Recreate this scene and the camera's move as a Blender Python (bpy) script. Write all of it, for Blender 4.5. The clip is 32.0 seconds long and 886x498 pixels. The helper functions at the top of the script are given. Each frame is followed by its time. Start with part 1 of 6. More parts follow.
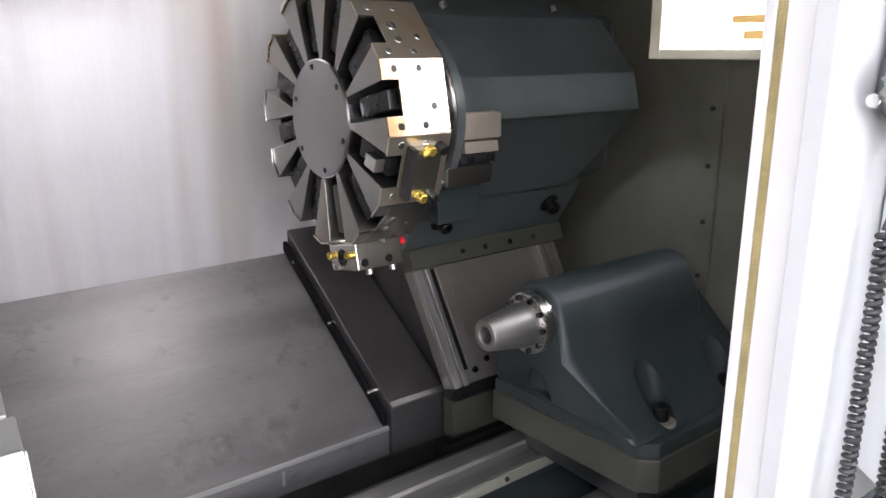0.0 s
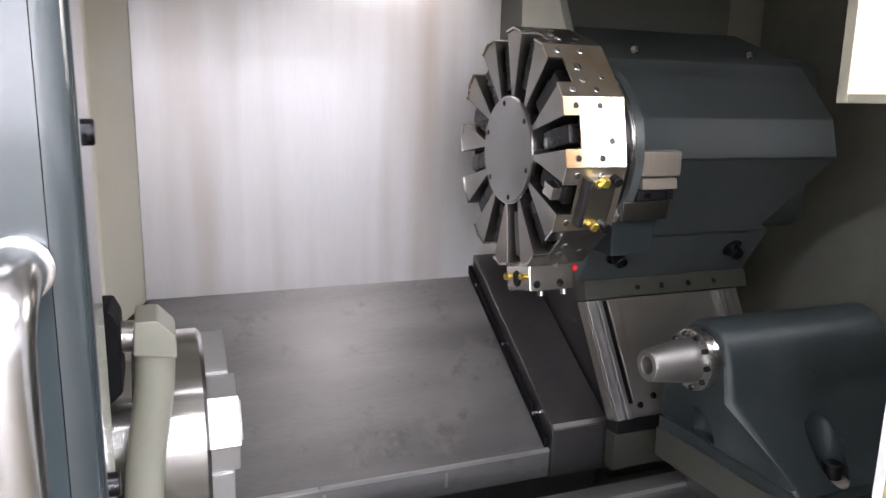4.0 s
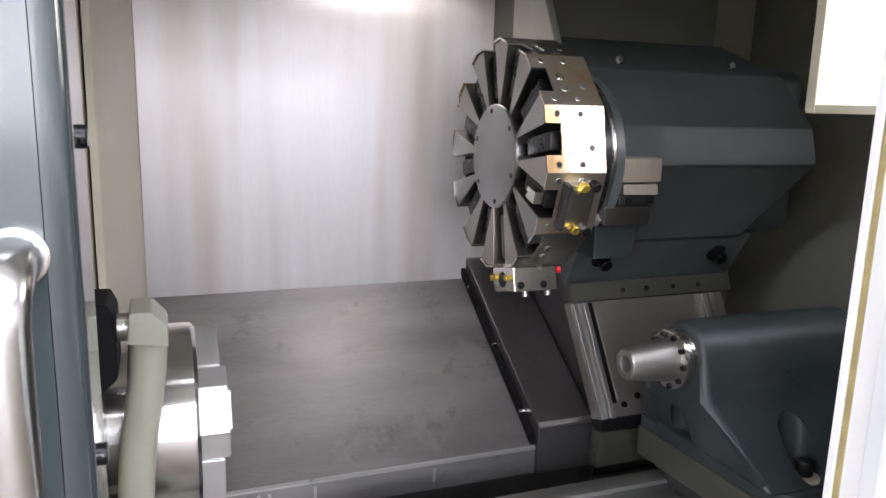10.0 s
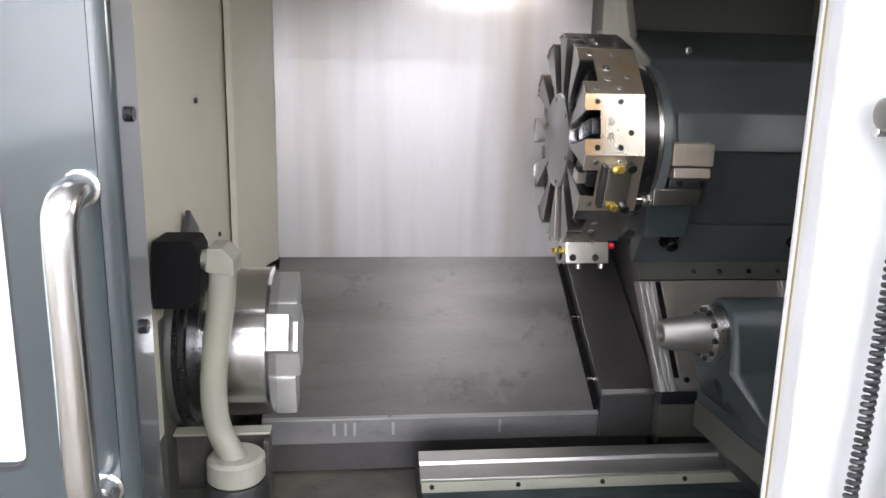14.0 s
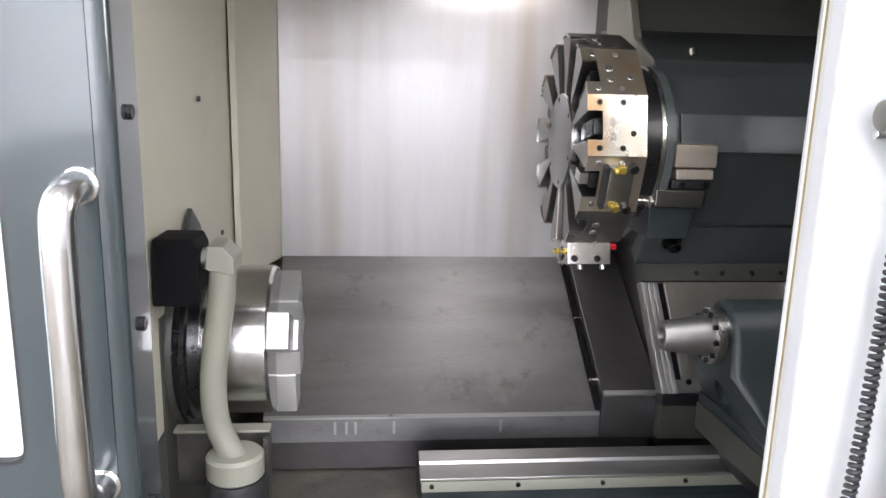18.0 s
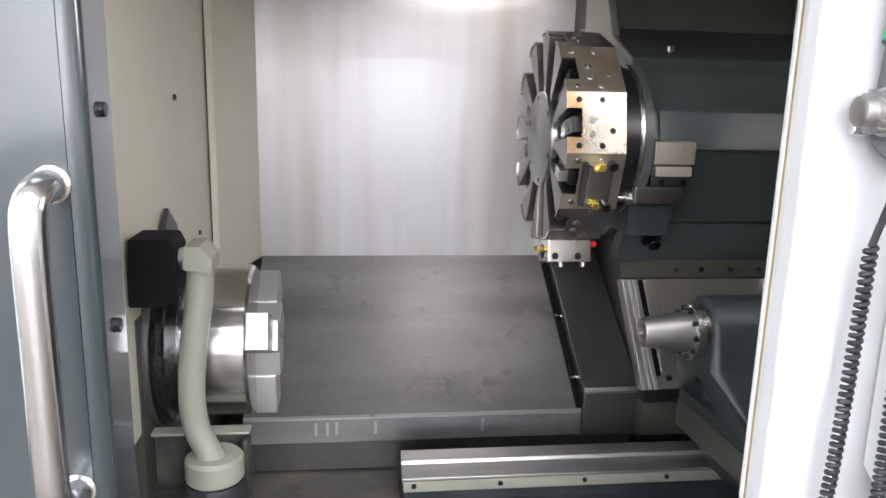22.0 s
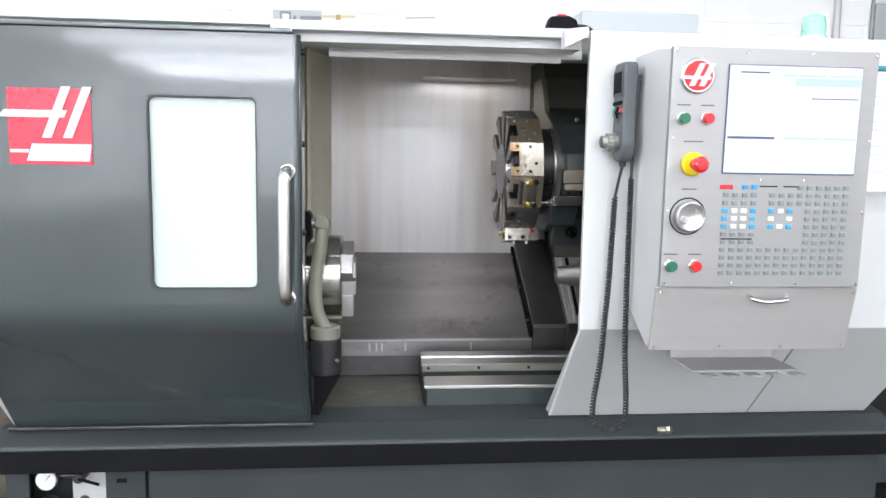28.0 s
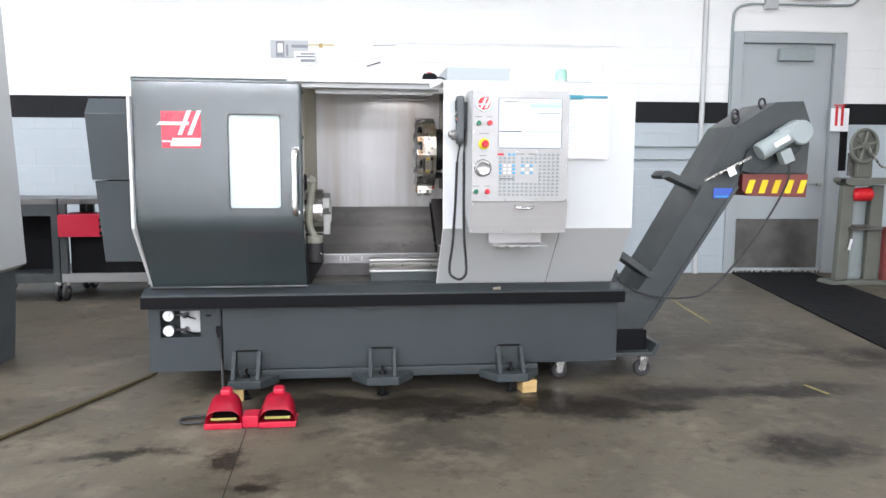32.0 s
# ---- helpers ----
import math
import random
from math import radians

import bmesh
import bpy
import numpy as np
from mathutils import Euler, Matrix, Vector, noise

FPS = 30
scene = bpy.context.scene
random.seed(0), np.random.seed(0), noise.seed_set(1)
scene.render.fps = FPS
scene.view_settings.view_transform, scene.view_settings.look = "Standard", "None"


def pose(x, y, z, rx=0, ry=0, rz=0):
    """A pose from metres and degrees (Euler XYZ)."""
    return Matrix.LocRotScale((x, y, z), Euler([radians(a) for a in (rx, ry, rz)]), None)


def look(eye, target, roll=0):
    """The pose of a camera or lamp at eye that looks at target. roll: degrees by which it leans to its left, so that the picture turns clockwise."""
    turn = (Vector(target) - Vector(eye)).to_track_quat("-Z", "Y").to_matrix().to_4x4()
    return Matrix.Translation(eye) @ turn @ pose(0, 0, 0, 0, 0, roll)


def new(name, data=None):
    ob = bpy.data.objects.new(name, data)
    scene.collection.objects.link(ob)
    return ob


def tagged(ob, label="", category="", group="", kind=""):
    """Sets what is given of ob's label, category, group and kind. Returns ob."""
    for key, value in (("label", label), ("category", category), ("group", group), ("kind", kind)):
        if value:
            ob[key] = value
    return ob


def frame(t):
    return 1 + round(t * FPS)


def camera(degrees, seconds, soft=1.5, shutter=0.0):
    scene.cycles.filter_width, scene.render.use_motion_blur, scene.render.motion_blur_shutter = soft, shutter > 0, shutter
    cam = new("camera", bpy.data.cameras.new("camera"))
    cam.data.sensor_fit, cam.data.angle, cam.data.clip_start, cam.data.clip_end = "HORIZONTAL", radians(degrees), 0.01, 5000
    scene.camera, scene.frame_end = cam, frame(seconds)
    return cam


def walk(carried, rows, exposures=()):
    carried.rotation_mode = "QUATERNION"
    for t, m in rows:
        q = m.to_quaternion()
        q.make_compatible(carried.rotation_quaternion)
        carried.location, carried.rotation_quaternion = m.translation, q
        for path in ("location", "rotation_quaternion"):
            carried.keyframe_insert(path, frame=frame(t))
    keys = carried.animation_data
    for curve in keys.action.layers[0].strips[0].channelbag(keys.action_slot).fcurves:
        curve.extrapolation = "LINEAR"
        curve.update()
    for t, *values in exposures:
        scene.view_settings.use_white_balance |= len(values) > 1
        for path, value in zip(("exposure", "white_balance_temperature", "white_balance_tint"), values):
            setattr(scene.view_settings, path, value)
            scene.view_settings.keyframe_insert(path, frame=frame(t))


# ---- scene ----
cam = camera(62.0, 32.0)
PATH = [
    (0, (0.824, -0.065, 1.419), (1.987, 1.476, 0.897), -0.2),
    (0.5, (0.742, -0.073, 1.428), (2.083, 1.354, 1.023), 0.6),
    (1, (0.723, -0.065, 1.424), (2.064, 1.37, 1.043), 1.1),
    (1.5, (0.719, -0.056, 1.422), (2.03, 1.403, 1.031), 0.7),
    (2, (0.717, -0.056, 1.42), (1.99, 1.434, 1.025), 0.8),
    (2.5, (0.71, -0.06, 1.42), (1.945, 1.46, 1.016), 0.7),
    (3, (0.727, -0.084, 1.421), (1.852, 1.523, 1.029), 1.1),
    (3.5, (0.786, -0.154, 1.418), (1.669, 1.597, 1.026), 2.0),
    (4, (0.806, -0.17, 1.402), (1.523, 1.653, 0.998), 1.2),
    (4.5, (0.823, -0.213, 1.395), (1.476, 1.632, 0.984), 1.2),
    (6.5, (0.822, -0.25, 1.411), (1.567, 1.571, 1.054), 1.6),
    (7, (0.821, -0.248, 1.412), (1.589, 1.565, 1.063), 1.5),
    (7.5, (0.822, -0.24, 1.412), (1.611, 1.565, 1.069), 1.7),
    (8, (0.827, -0.235, 1.411), (1.621, 1.568, 1.063), 1.8),
    (8.5, (0.826, -0.233, 1.41), (1.618, 1.57, 1.061), 1.8),
    (9, (0.821, -0.231, 1.409), (1.596, 1.576, 1.043), 1.9),
    (9.5, (0.815, -0.231, 1.41), (1.565, 1.585, 1.036), 1.8),
    (10, (0.82, -0.229, 1.406), (1.52, 1.604, 1.016), 1.6),
    (10.5, (0.855, -0.212, 1.395), (1.457, 1.649, 0.978), 0.4),
    (11, (0.902, -0.113, 1.416), (1.437, 1.755, 0.939), -0.2),
    (11.5, (0.943, -0.116, 1.423), (1.426, 1.766, 0.947), 0.3),
    (12, (1.001, -0.229, 1.403), (1.343, 1.697, 0.986), 1.7),
    (12.5, (1.009, -0.306, 1.411), (1.291, 1.632, 1.005), 1.0),
    (13, (0.998, -0.402, 1.41), (1.229, 1.547, 1.021), 0.6),
    (13.5, (0.994, -0.459, 1.408), (1.185, 1.487, 0.988), 0.8),
    (14, (1.005, -0.47, 1.408), (1.211, 1.474, 0.986), 1.2),
    (14.5, (1.011, -0.472, 1.406), (1.209, 1.472, 0.983), 1.2),
    (16.5, (1.015, -0.475, 1.406), (1.187, 1.472, 0.977), 1.5),
    (17, (1.018, -0.474, 1.405), (1.193, 1.472, 0.98), 1.6),
    (17.5, (1.018, -0.47, 1.411), (1.202, 1.473, 0.978), 1.7),
    (18, (1.015, -0.471, 1.408), (1.203, 1.475, 0.985), 1.5),
    (18.5, (1.018, -0.469, 1.413), (1.206, 1.475, 0.982), 1.4),
    (19, (1.021, -0.47, 1.407), (1.223, 1.475, 0.986), 1.1),
    (19.5, (1.021, -0.468, 1.406), (1.226, 1.476, 0.983), 1.3),
    (20, (1.016, -0.466, 1.403), (1.232, 1.478, 0.983), 1.1),
    (20.5, (1.011, -0.465, 1.402), (1.238, 1.478, 0.984), 1.2),
    (21, (1.013, -0.463, 1.403), (1.246, 1.478, 0.983), 1.6),
    (21.5, (1.012, -0.465, 1.404), (1.253, 1.475, 0.983), 1.5),
    (22, (1.016, -0.466, 1.405), (1.256, 1.474, 0.982), 1.4),
    (22.5, (1.01, -0.468, 1.404), (1.255, 1.472, 0.983), 1.5),
    (23, (1.014, -0.466, 1.405), (1.251, 1.474, 0.983), 1.7),
    (23.5, (1.012, -0.468, 1.403), (1.254, 1.473, 0.986), 1.6),
    (24, (1.018, -0.467, 1.407), (1.262, 1.472, 0.985), 1.5),
    (24.5, (1.018, -0.473, 1.404), (1.27, 1.467, 0.986), 1.4),
    (25, (1.023, -0.473, 1.407), (1.279, 1.467, 0.994), 1.8),
    (25.5, (1.022, -0.492, 1.398), (1.303, 1.446, 0.991), 1.6),
    (27.5, (0.933, -1.321, 1.376), (1.164, 0.649, 1.119), 0.1),
    (28, (0.944, -1.571, 1.337), (1.133, 0.406, 1.105), 0.9),
    (28.5, (0.998, -1.865, 1.335), (1.117, 0.119, 1.111), 1.0),
    (29, (1.007, -2.16, 1.302), (1.115, -0.175, 1.082), 0.7),
    (29.5, (1.036, -2.425, 1.283), (1.149, -0.439, 1.073), 0.6),
    (30, (1.066, -2.688, 1.258), (1.149, -0.701, 1.051), 1.5),
    (30.5, (1.043, -2.929, 1.262), (1.137, -0.943, 1.04), 0.5),
    (31, (1.052, -3.124, 1.238), (1.225, -1.145, 0.999), 0.4),
    (31.5, (1.06, -3.323, 1.223), (1.264, -1.348, 0.985), 0.5),
    (32, (1.049, -3.497, 1.236), (1.274, -1.522, 1.013), 0.3),
]
walk(cam, [(t, look(eye, target, roll)) for t, eye, target, roll in PATH],
     exposures=[(0, 0.88, 6500, 17), (4.5, 0.82, 6500, 17), (12, 0.78, 6500, 15), (25.5, 0.72, 6500, 13), (27.5, 0.20, 6450, 10), (29, 0.15, 6450, 10), (32, 0.15, 6450, 11)])

# ---- world and lamps ----
world = bpy.data.worlds.new("world")
scene.world = world
world.use_nodes = True
world.node_tree.nodes["Background"].inputs[0].default_value = (0.85, 0.92, 1.0, 1)
world.node_tree.nodes["Background"].inputs[1].default_value = 0.05


def area_lamp(name, place, target, w, h, watts, colour=(1, 0.98, 0.95)):
    data = bpy.data.lights.new(name, "AREA")
    data.shape, data.size, data.size_y, data.energy, data.color = "RECTANGLE", w, h, watts, colour
    ob = new(name, data)
    ob.matrix_world = look(place, target)
    return ob


# rows of fluorescent fixtures under the workshop ceiling
CEIL = 4.2
FAR_ROWS = ((-21.4, 2300), (-18.4, 1150), (-15.4, 750), (-12.4, 400), (-10.4, 300), (-8.4, 600), (-6.2, 220))
NEAR_ROWS = (-3.9, -1.2, 2.6)
COLUMNS = ((-5.6, 260), (-2.2, 50), (1.2, 42), (4.6, 42))
FIX = [(fx, fy) for fy in [r[0] for r in FAR_ROWS] + list(NEAR_ROWS) for fx, w in COLUMNS]
for fy, watts in FAR_ROWS:
    area_lamp("fluorescent_lamp", (1.2, fy, CEIL - 0.22), (1.2, fy + 0.001, 0), 14.0, 0.3, watts, (0.92, 0.965, 1.06))
for fy in NEAR_ROWS:
    for fx, watts in COLUMNS:
        area_lamp("fluorescent_lamp", (fx, fy, CEIL - 0.22), (fx, fy + 0.001, 0), 2.4, 0.3, watts if fy < 0 else 45, (0.92, 0.965, 1.06))
# unseen lamp added behind the enclosure's header to brighten the chuck and plate
header_fill = area_lamp("header_fill", (1.15, 0.40, 1.615), (1.15, 1.40, 1.10), 0.9, 0.03, 0.38, (0.97, 0.98, 1.0))
# lamp of the light box in the end of the enclosure
box_lamp = area_lamp("box_lamp", (1.872, 0.44, 1.54), (0.9, 0.95, 1.15), 0.30, 0.2, 1.5, (1.0, 0.985, 0.96))
# unseen strip lamp under the roof, assumed from the rear sheet's bright patch
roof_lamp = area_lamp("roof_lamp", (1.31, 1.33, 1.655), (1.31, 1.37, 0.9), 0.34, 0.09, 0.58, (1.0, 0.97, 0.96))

# ---- materials ----


def material(name, colour, rough=0.5, metal=0.0, var=0.12, scale=6.0, grain=120.0, bump=0.02, stretch=(1, 1, 1),
             stain=None, stain_amount=0.0, stain_scale=2.5, coat=0.0, rough_var=0.12, per_object=0.0, spec=0.5):
    m = bpy.data.materials.new(name)
    m.use_nodes = True
    nt = m.node_tree
    n, l = nt.nodes, nt.links
    b = n["Principled BSDF"]
    tc = n.new("ShaderNodeTexCoord")
    mp = n.new("ShaderNodeMapping")
    mp.inputs["Scale"].default_value = stretch
    l.new(tc.outputs["Object"], mp.inputs["Vector"])
    big, small = n.new("ShaderNodeTexNoise"), n.new("ShaderNodeTexNoise")
    big.inputs["Scale"].default_value, big.inputs["Detail"].default_value = scale, 6
    small.inputs["Scale"].default_value, small.inputs["Detail"].default_value = grain, 3
    l.new(mp.outputs[0], big.inputs["Vector"])
    l.new(mp.outputs[0], small.inputs["Vector"])
    add = n.new("ShaderNodeMath")
    add.operation = "MULTIPLY_ADD"
    l.new(small.outputs["Fac"], add.inputs[0])
    add.inputs[1].default_value = 0.35
    l.new(big.outputs["Fac"], add.inputs[2])
    last = add.outputs[0]
    if per_object:
        oi = n.new("ShaderNodeObjectInfo")
        ad2 = n.new("ShaderNodeMath")
        ad2.operation = "MULTIPLY_ADD"
        l.new(oi.outputs["Random"], ad2.inputs[0])
        ad2.inputs[1].default_value = per_object
        l.new(last, ad2.inputs[2])
        last = ad2.outputs[0]
    ramp = n.new("ShaderNodeMapRange")
    ramp.inputs[1].default_value, ramp.inputs[2].default_value = 0.4, 0.95 + per_object
    ramp.inputs[3].default_value, ramp.inputs[4].default_value = 1 - var, 1 + var
    l.new(last, ramp.inputs[0])
    mix = n.new("ShaderNodeVectorMath")
    mix.operation = "SCALE"
    mix.inputs[0].default_value = colour
    l.new(ramp.outputs[0], mix.inputs["Scale"])
    out = mix.outputs[0]
    if stain:
        st = n.new("ShaderNodeTexNoise")
        st.inputs["Scale"].default_value, st.inputs["Detail"].default_value = stain_scale, 2.5
        st.inputs["Roughness"].default_value = 0.55
        l.new(mp.outputs[0], st.inputs["Vector"])
        sr = n.new("ShaderNodeMapRange")
        sr.inputs[1].default_value, sr.inputs[2].default_value = 0.46, 0.78
        sr.inputs[3].default_value, sr.inputs[4].default_value = 0, stain_amount
        l.new(st.outputs["Fac"], sr.inputs[0])
        mx = n.new("ShaderNodeMix")
        mx.data_type = "RGBA"
        l.new(sr.outputs[0], mx.inputs[0])
        l.new(out, mx.inputs[6])
        mx.inputs[7].default_value = (*stain, 1)
        out = mx.outputs[2]
    l.new(out, b.inputs["Base Color"])
    rr = n.new("ShaderNodeMapRange")
    rr.inputs[1].default_value, rr.inputs[2].default_value = 0.4, 0.95
    rr.inputs[3].default_value, rr.inputs[4].default_value = max(0.03, rough - rough_var), min(1, rough + rough_var)
    l.new(add.outputs[0], rr.inputs[0])
    l.new(rr.outputs[0], b.inputs["Roughness"])
    b.inputs["Metallic"].default_value = metal
    b.inputs["Coat Weight"].default_value = coat
    b.inputs["Coat Roughness"].default_value = 0.07
    b.inputs["Specular IOR Level"].default_value = spec
    if bump:
        bp = n.new("ShaderNodeBump")
        bp.inputs["Strength"].default_value, bp.inputs["Distance"].default_value = bump, 0.0015 if metal > 0.4 else 0.01
        l.new(small.outputs["Fac"], bp.inputs["Height"])
        l.new(bp.outputs[0], b.inputs["Normal"])
    return m


def glow(name, colour, strength):
    m = bpy.data.materials.new(name)
    m.use_nodes = True
    b = m.node_tree.nodes["Principled BSDF"]
    b.inputs["Base Color"].default_value = (0.03, 0.03, 0.032, 1)
    b.inputs["Emission Color"].default_value = (*colour, 1)
    b.inputs["Emission Strength"].default_value = strength
    return m


M_DOOR = material("charcoal_paint", (0.039, 0.052, 0.056), 0.2, 0.0, 0.06, 3, 300, 0.006, coat=1.0, rough_var=0.05)
M_BASE = material("grey_paint", (0.034, 0.041, 0.044), 0.42, 0.0, 0.08, 4, 260, 0.04, stain=(0.035, 0.04, 0.042), stain_amount=0.4, spec=0.3)
M_BLACK = material("black_paint", (0.007, 0.007, 0.008), 0.6, 0, 0.2, 5, 200, 0.03, spec=0.08)
M_WHITE = material("white_paint", (0.53, 0.54, 0.54), 0.35, 0, 0.03, 3, 300, 0.02, rough_var=0.06)
# the enclosure's white made lighter and glossier, so the jamb looks lit
M_JAMB_LIT = material("lightened_white_paint", (0.80, 0.80, 0.78), 0.25, 0, 0.03, 3, 300, 0.01, rough_var=0.05)
M_CREAM = material("cream_paint", (0.50, 0.48, 0.385), 0.42, 0, 0.05, 4, 240, 0.03, stain=(0.33, 0.30, 0.2), stain_amount=0.25, stain_scale=5)
M_SHEET = material("galvanised_sheet", (0.60, 0.592, 0.60), 0.46, 0.62, 0.10, 2.2, 60, 0.015, stretch=(5, 5, 0.35), stain=(0.42, 0.36, 0.31), stain_amount=0.75, stain_scale=1.6, rough_var=0.08)
M_PLATE = material("oiled_steel_plate", (0.30, 0.29, 0.292), 0.45, 0.8, 0.25, 3.0, 90, 0.02, stretch=(0.5, 2.4, 2.4), stain=(0.10, 0.094, 0.096), stain_amount=0.75, stain_scale=2.0, rough_var=0.14)
M_STEP = material("dark_steel_cover", (0.19, 0.18, 0.18), 0.36, 0.85, 0.2, 4, 90, 0.03, stain=(0.03, 0.03, 0.03), stain_amount=0.6, stain_scale=4)
M_STEEL = material("machined_steel", (0.52, 0.51, 0.49), 0.28, 1.0, 0.1, 8, 160, 0.03, stretch=(6, 1, 1))
M_BRIGHT = material("polished_steel", (0.74, 0.735, 0.73), 0.22, 1.0, 0.05, 8, 140, 0.01, rough_var=0.05)
M_TURRET = material("turret_steel", (0.27, 0.262, 0.248), 0.33, 1.0, 0.10, 9, 200, 0.008, stain=(0.28, 0.17, 0.09), stain_amount=0.3, stain_scale=9, rough_var=0.05)
M_DARKST = material("blackened_steel", (0.09, 0.09, 0.095), 0.36, 0.9, 0.2, 9, 160, 0.03)
M_HOUSE = material("dark_green_grey_paint", (0.028, 0.0365, 0.038), 0.38, 0, 0.1, 5, 200, 0.05, stain=(0.09, 0.10, 0.10), stain_amount=0.4, stain_scale=7, spec=0.4)
M_TABLE = material("ground_steel_table", (0.35, 0.335, 0.31), 0.36, 0.8, 0.13, 5, 140, 0.004, stain=(0.30, 0.24, 0.18), stain_amount=0.45, stain_scale=6, rough_var=0.04)
M_PAD = material("bare_aluminium", (0.47, 0.42, 0.36), 0.42, 0.5, 0.14, 10, 140, 0.05, stretch=(6, 1, 0.6), stain=(0.42, 0.33, 0.25), stain_amount=0.6, stain_scale=9)
M_BOLT = material("black_bolt", (0.03, 0.03, 0.032), 0.3, 0.8, 0.2, 30, 200, 0.03)
M_BRASS = material("brass", (0.75, 0.55, 0.12), 0.3, 0.9, 0.1, 30, 200, 0.02)
M_RED = material("red_plastic", (0.60, 0.012, 0.02), 0.33, 0, 0.08, 10, 250, 0.03, coat=0.2)
M_GREEN = material("green_plastic", (0.01, 0.13, 0.07), 0.35, 0, 0.05)
M_YELLOW = material("yellow_plastic", (0.78, 0.60, 0.01), 0.4, 0, 0.05)
M_DRAWER = material("pale_brushed_steel", (0.47, 0.46, 0.455), 0.42, 0.5, 0.05, 3, 120, 0.01, stretch=(0.6, 6, 14), rough_var=0.06)
M_BRUSHED = material("brushed_stainless", (0.355, 0.35, 0.345), 0.42, 0.6, 0.05, 3, 120, 0.01, stretch=(0.6, 6, 14), rough_var=0.06)
M_GREYPL = material("grey_plastic", (0.085, 0.092, 0.10), 0.5, 0, 0.06)
M_RUBBER = material("black_rubber", (0.02, 0.02, 0.021), 0.55, 0, 0.2)
M_CONC = material("concrete_floor", (0.094, 0.08, 0.058), 0.5, 0, 0.5, 0.9, 26, 0.12, stain=(0.036, 0.029, 0.023), stain_amount=0.85, stain_scale=0.55, rough_var=0.16, spec=0.25)
M_WALLW = material("white_wall_paint", (0.82, 0.82, 0.81), 0.6, 0, 0.03, 2, 120, 0.1)
M_WALLB = material("black_stripe_paint", (0.009, 0.0095, 0.011), 0.6, 0, 0.15, 3, 120, 0.1, spec=0.2)
M_WALLG = material("pale_grey_wall_paint", (0.42, 0.47, 0.50), 0.5, 0, 0.04, 2, 120, 0.1, per_object=0.15)
M_DOORG = material("grey_door_paint", (0.36, 0.39, 0.40), 0.45, 0, 0.04, 2, 160, 0.03)
M_KICK = material("scuffed_kick_plate", (0.16, 0.155, 0.145), 0.4, 0.7, 0.25, 4, 80, 0.05, stain=(0.07, 0.065, 0.06), stain_amount=0.8, stain_scale=3)
M_GLASS = material("frosted_window", (0.50, 0.57, 0.56), 0.22, 0, 0.03, 3, 200, 0.0)
M_SUMP = material("sump_steel_with_chips", (0.12, 0.115, 0.10), 0.5, 0.3, 0.35, 12, 60, 0.2, stain=(0.24, 0.22, 0.15), stain_amount=0.8, stain_scale=9)
M_PAPER = material("white_paper", (0.85, 0.86, 0.86), 0.8, 0, 0.02)
M_TEAL = material("teal_plastic", (0.02, 0.22, 0.30), 0.4, 0, 0.05)
M_BLUE = material("blue_plastic", (0.03, 0.30, 0.55), 0.4, 0, 0.05)
M_WOOD = material("raw_pine", (0.50, 0.34, 0.14), 0.7, 0, 0.2, 8, 90, 0.1, stretch=(1, 1, 6))
M_SEAL = material("tan_brush_seal", (0.34, 0.27, 0.12), 0.8, 0, 0.25, 40, 300, 0.3)
M_GREYCAB = material("blue_grey_cabinet_paint", (0.054, 0.064, 0.070), 0.4, 0, 0.06, 4, 200, 0.03)
M_CONV = material("conveyor_grey_paint", (0.033, 0.0405, 0.042), 0.4, 0, 0.1, 4, 200, 0.03, stain=(0.14, 0.145, 0.14), stain_amount=0.3, stain_scale=3)
M_MOTOR = material("pale_grey_motor_paint", (0.29, 0.33, 0.33), 0.4, 0, 0.06, 8, 200, 0.03)
M_MAROON = material("maroon_paint", (0.17, 0.035, 0.03), 0.45, 0, 0.1)
M_SCREEN = glow("lit_screen", (0.92, 0.97, 1.0), 0.98)
M_SCRBLUE = glow("screen_blue", (0.66, 0.85, 0.92), 0.88)
M_SCRDARK = glow("screen_bar", (0.08, 0.14, 0.35), 0.6)
M_LAMP = glow("lamp_diffuser", (1.0, 0.98, 0.92), 4.0)
M_MATTE = material("bead_blasted_steel", (0.36, 0.35, 0.335), 0.5, 1.0, 0.08, 10, 200, 0.04)
M_RUSTY = material("rust_stained_steel", (0.50, 0.45, 0.37), 0.32, 0.9, 0.10, 9, 200, 0.006, stain=(0.42, 0.22, 0.07), stain_amount=0.8, stain_scale=9, rough_var=0.05)
# darkened olive: holds the shade on the slide's edge, skirt and tailstock slab
M_DARKENED = material("darkened_olive_paint", (0.055, 0.056, 0.046), 0.5, 0, 0.15, 5, 200, 0.03, stain=(0.05, 0.048, 0.04), stain_amount=0.5, stain_scale=6)
# dimmed olive cream: the end wall's shade is put into this colour
M_DIMMED = material("dimmed_olive_cream_paint", (0.24, 0.24, 0.20), 0.5, 0, 0.1, 5, 200, 0.03, stain=(0.09, 0.088, 0.07), stain_amount=0.4, stain_scale=6)
M_CAST = material("grey_green_cast_paint", (0.066, 0.077, 0.079), 0.36, 0, 0.1, 5, 200, 0.02, stain=(0.12, 0.13, 0.13), stain_amount=0.35, stain_scale=6, rough_var=0.07)
M_SCRAPE = material("scraped_dark_paint", (0.035, 0.032, 0.029), 0.45, 0.0, 0.2, 9, 200, 0.04, stain=(0.16, 0.155, 0.13), stain_amount=0.8, stain_scale=14)
M_NECK = material("glossy_black_ring", (0.012, 0.012, 0.013), 0.30, 0.0, 0.1, 6, 100, 0.0)
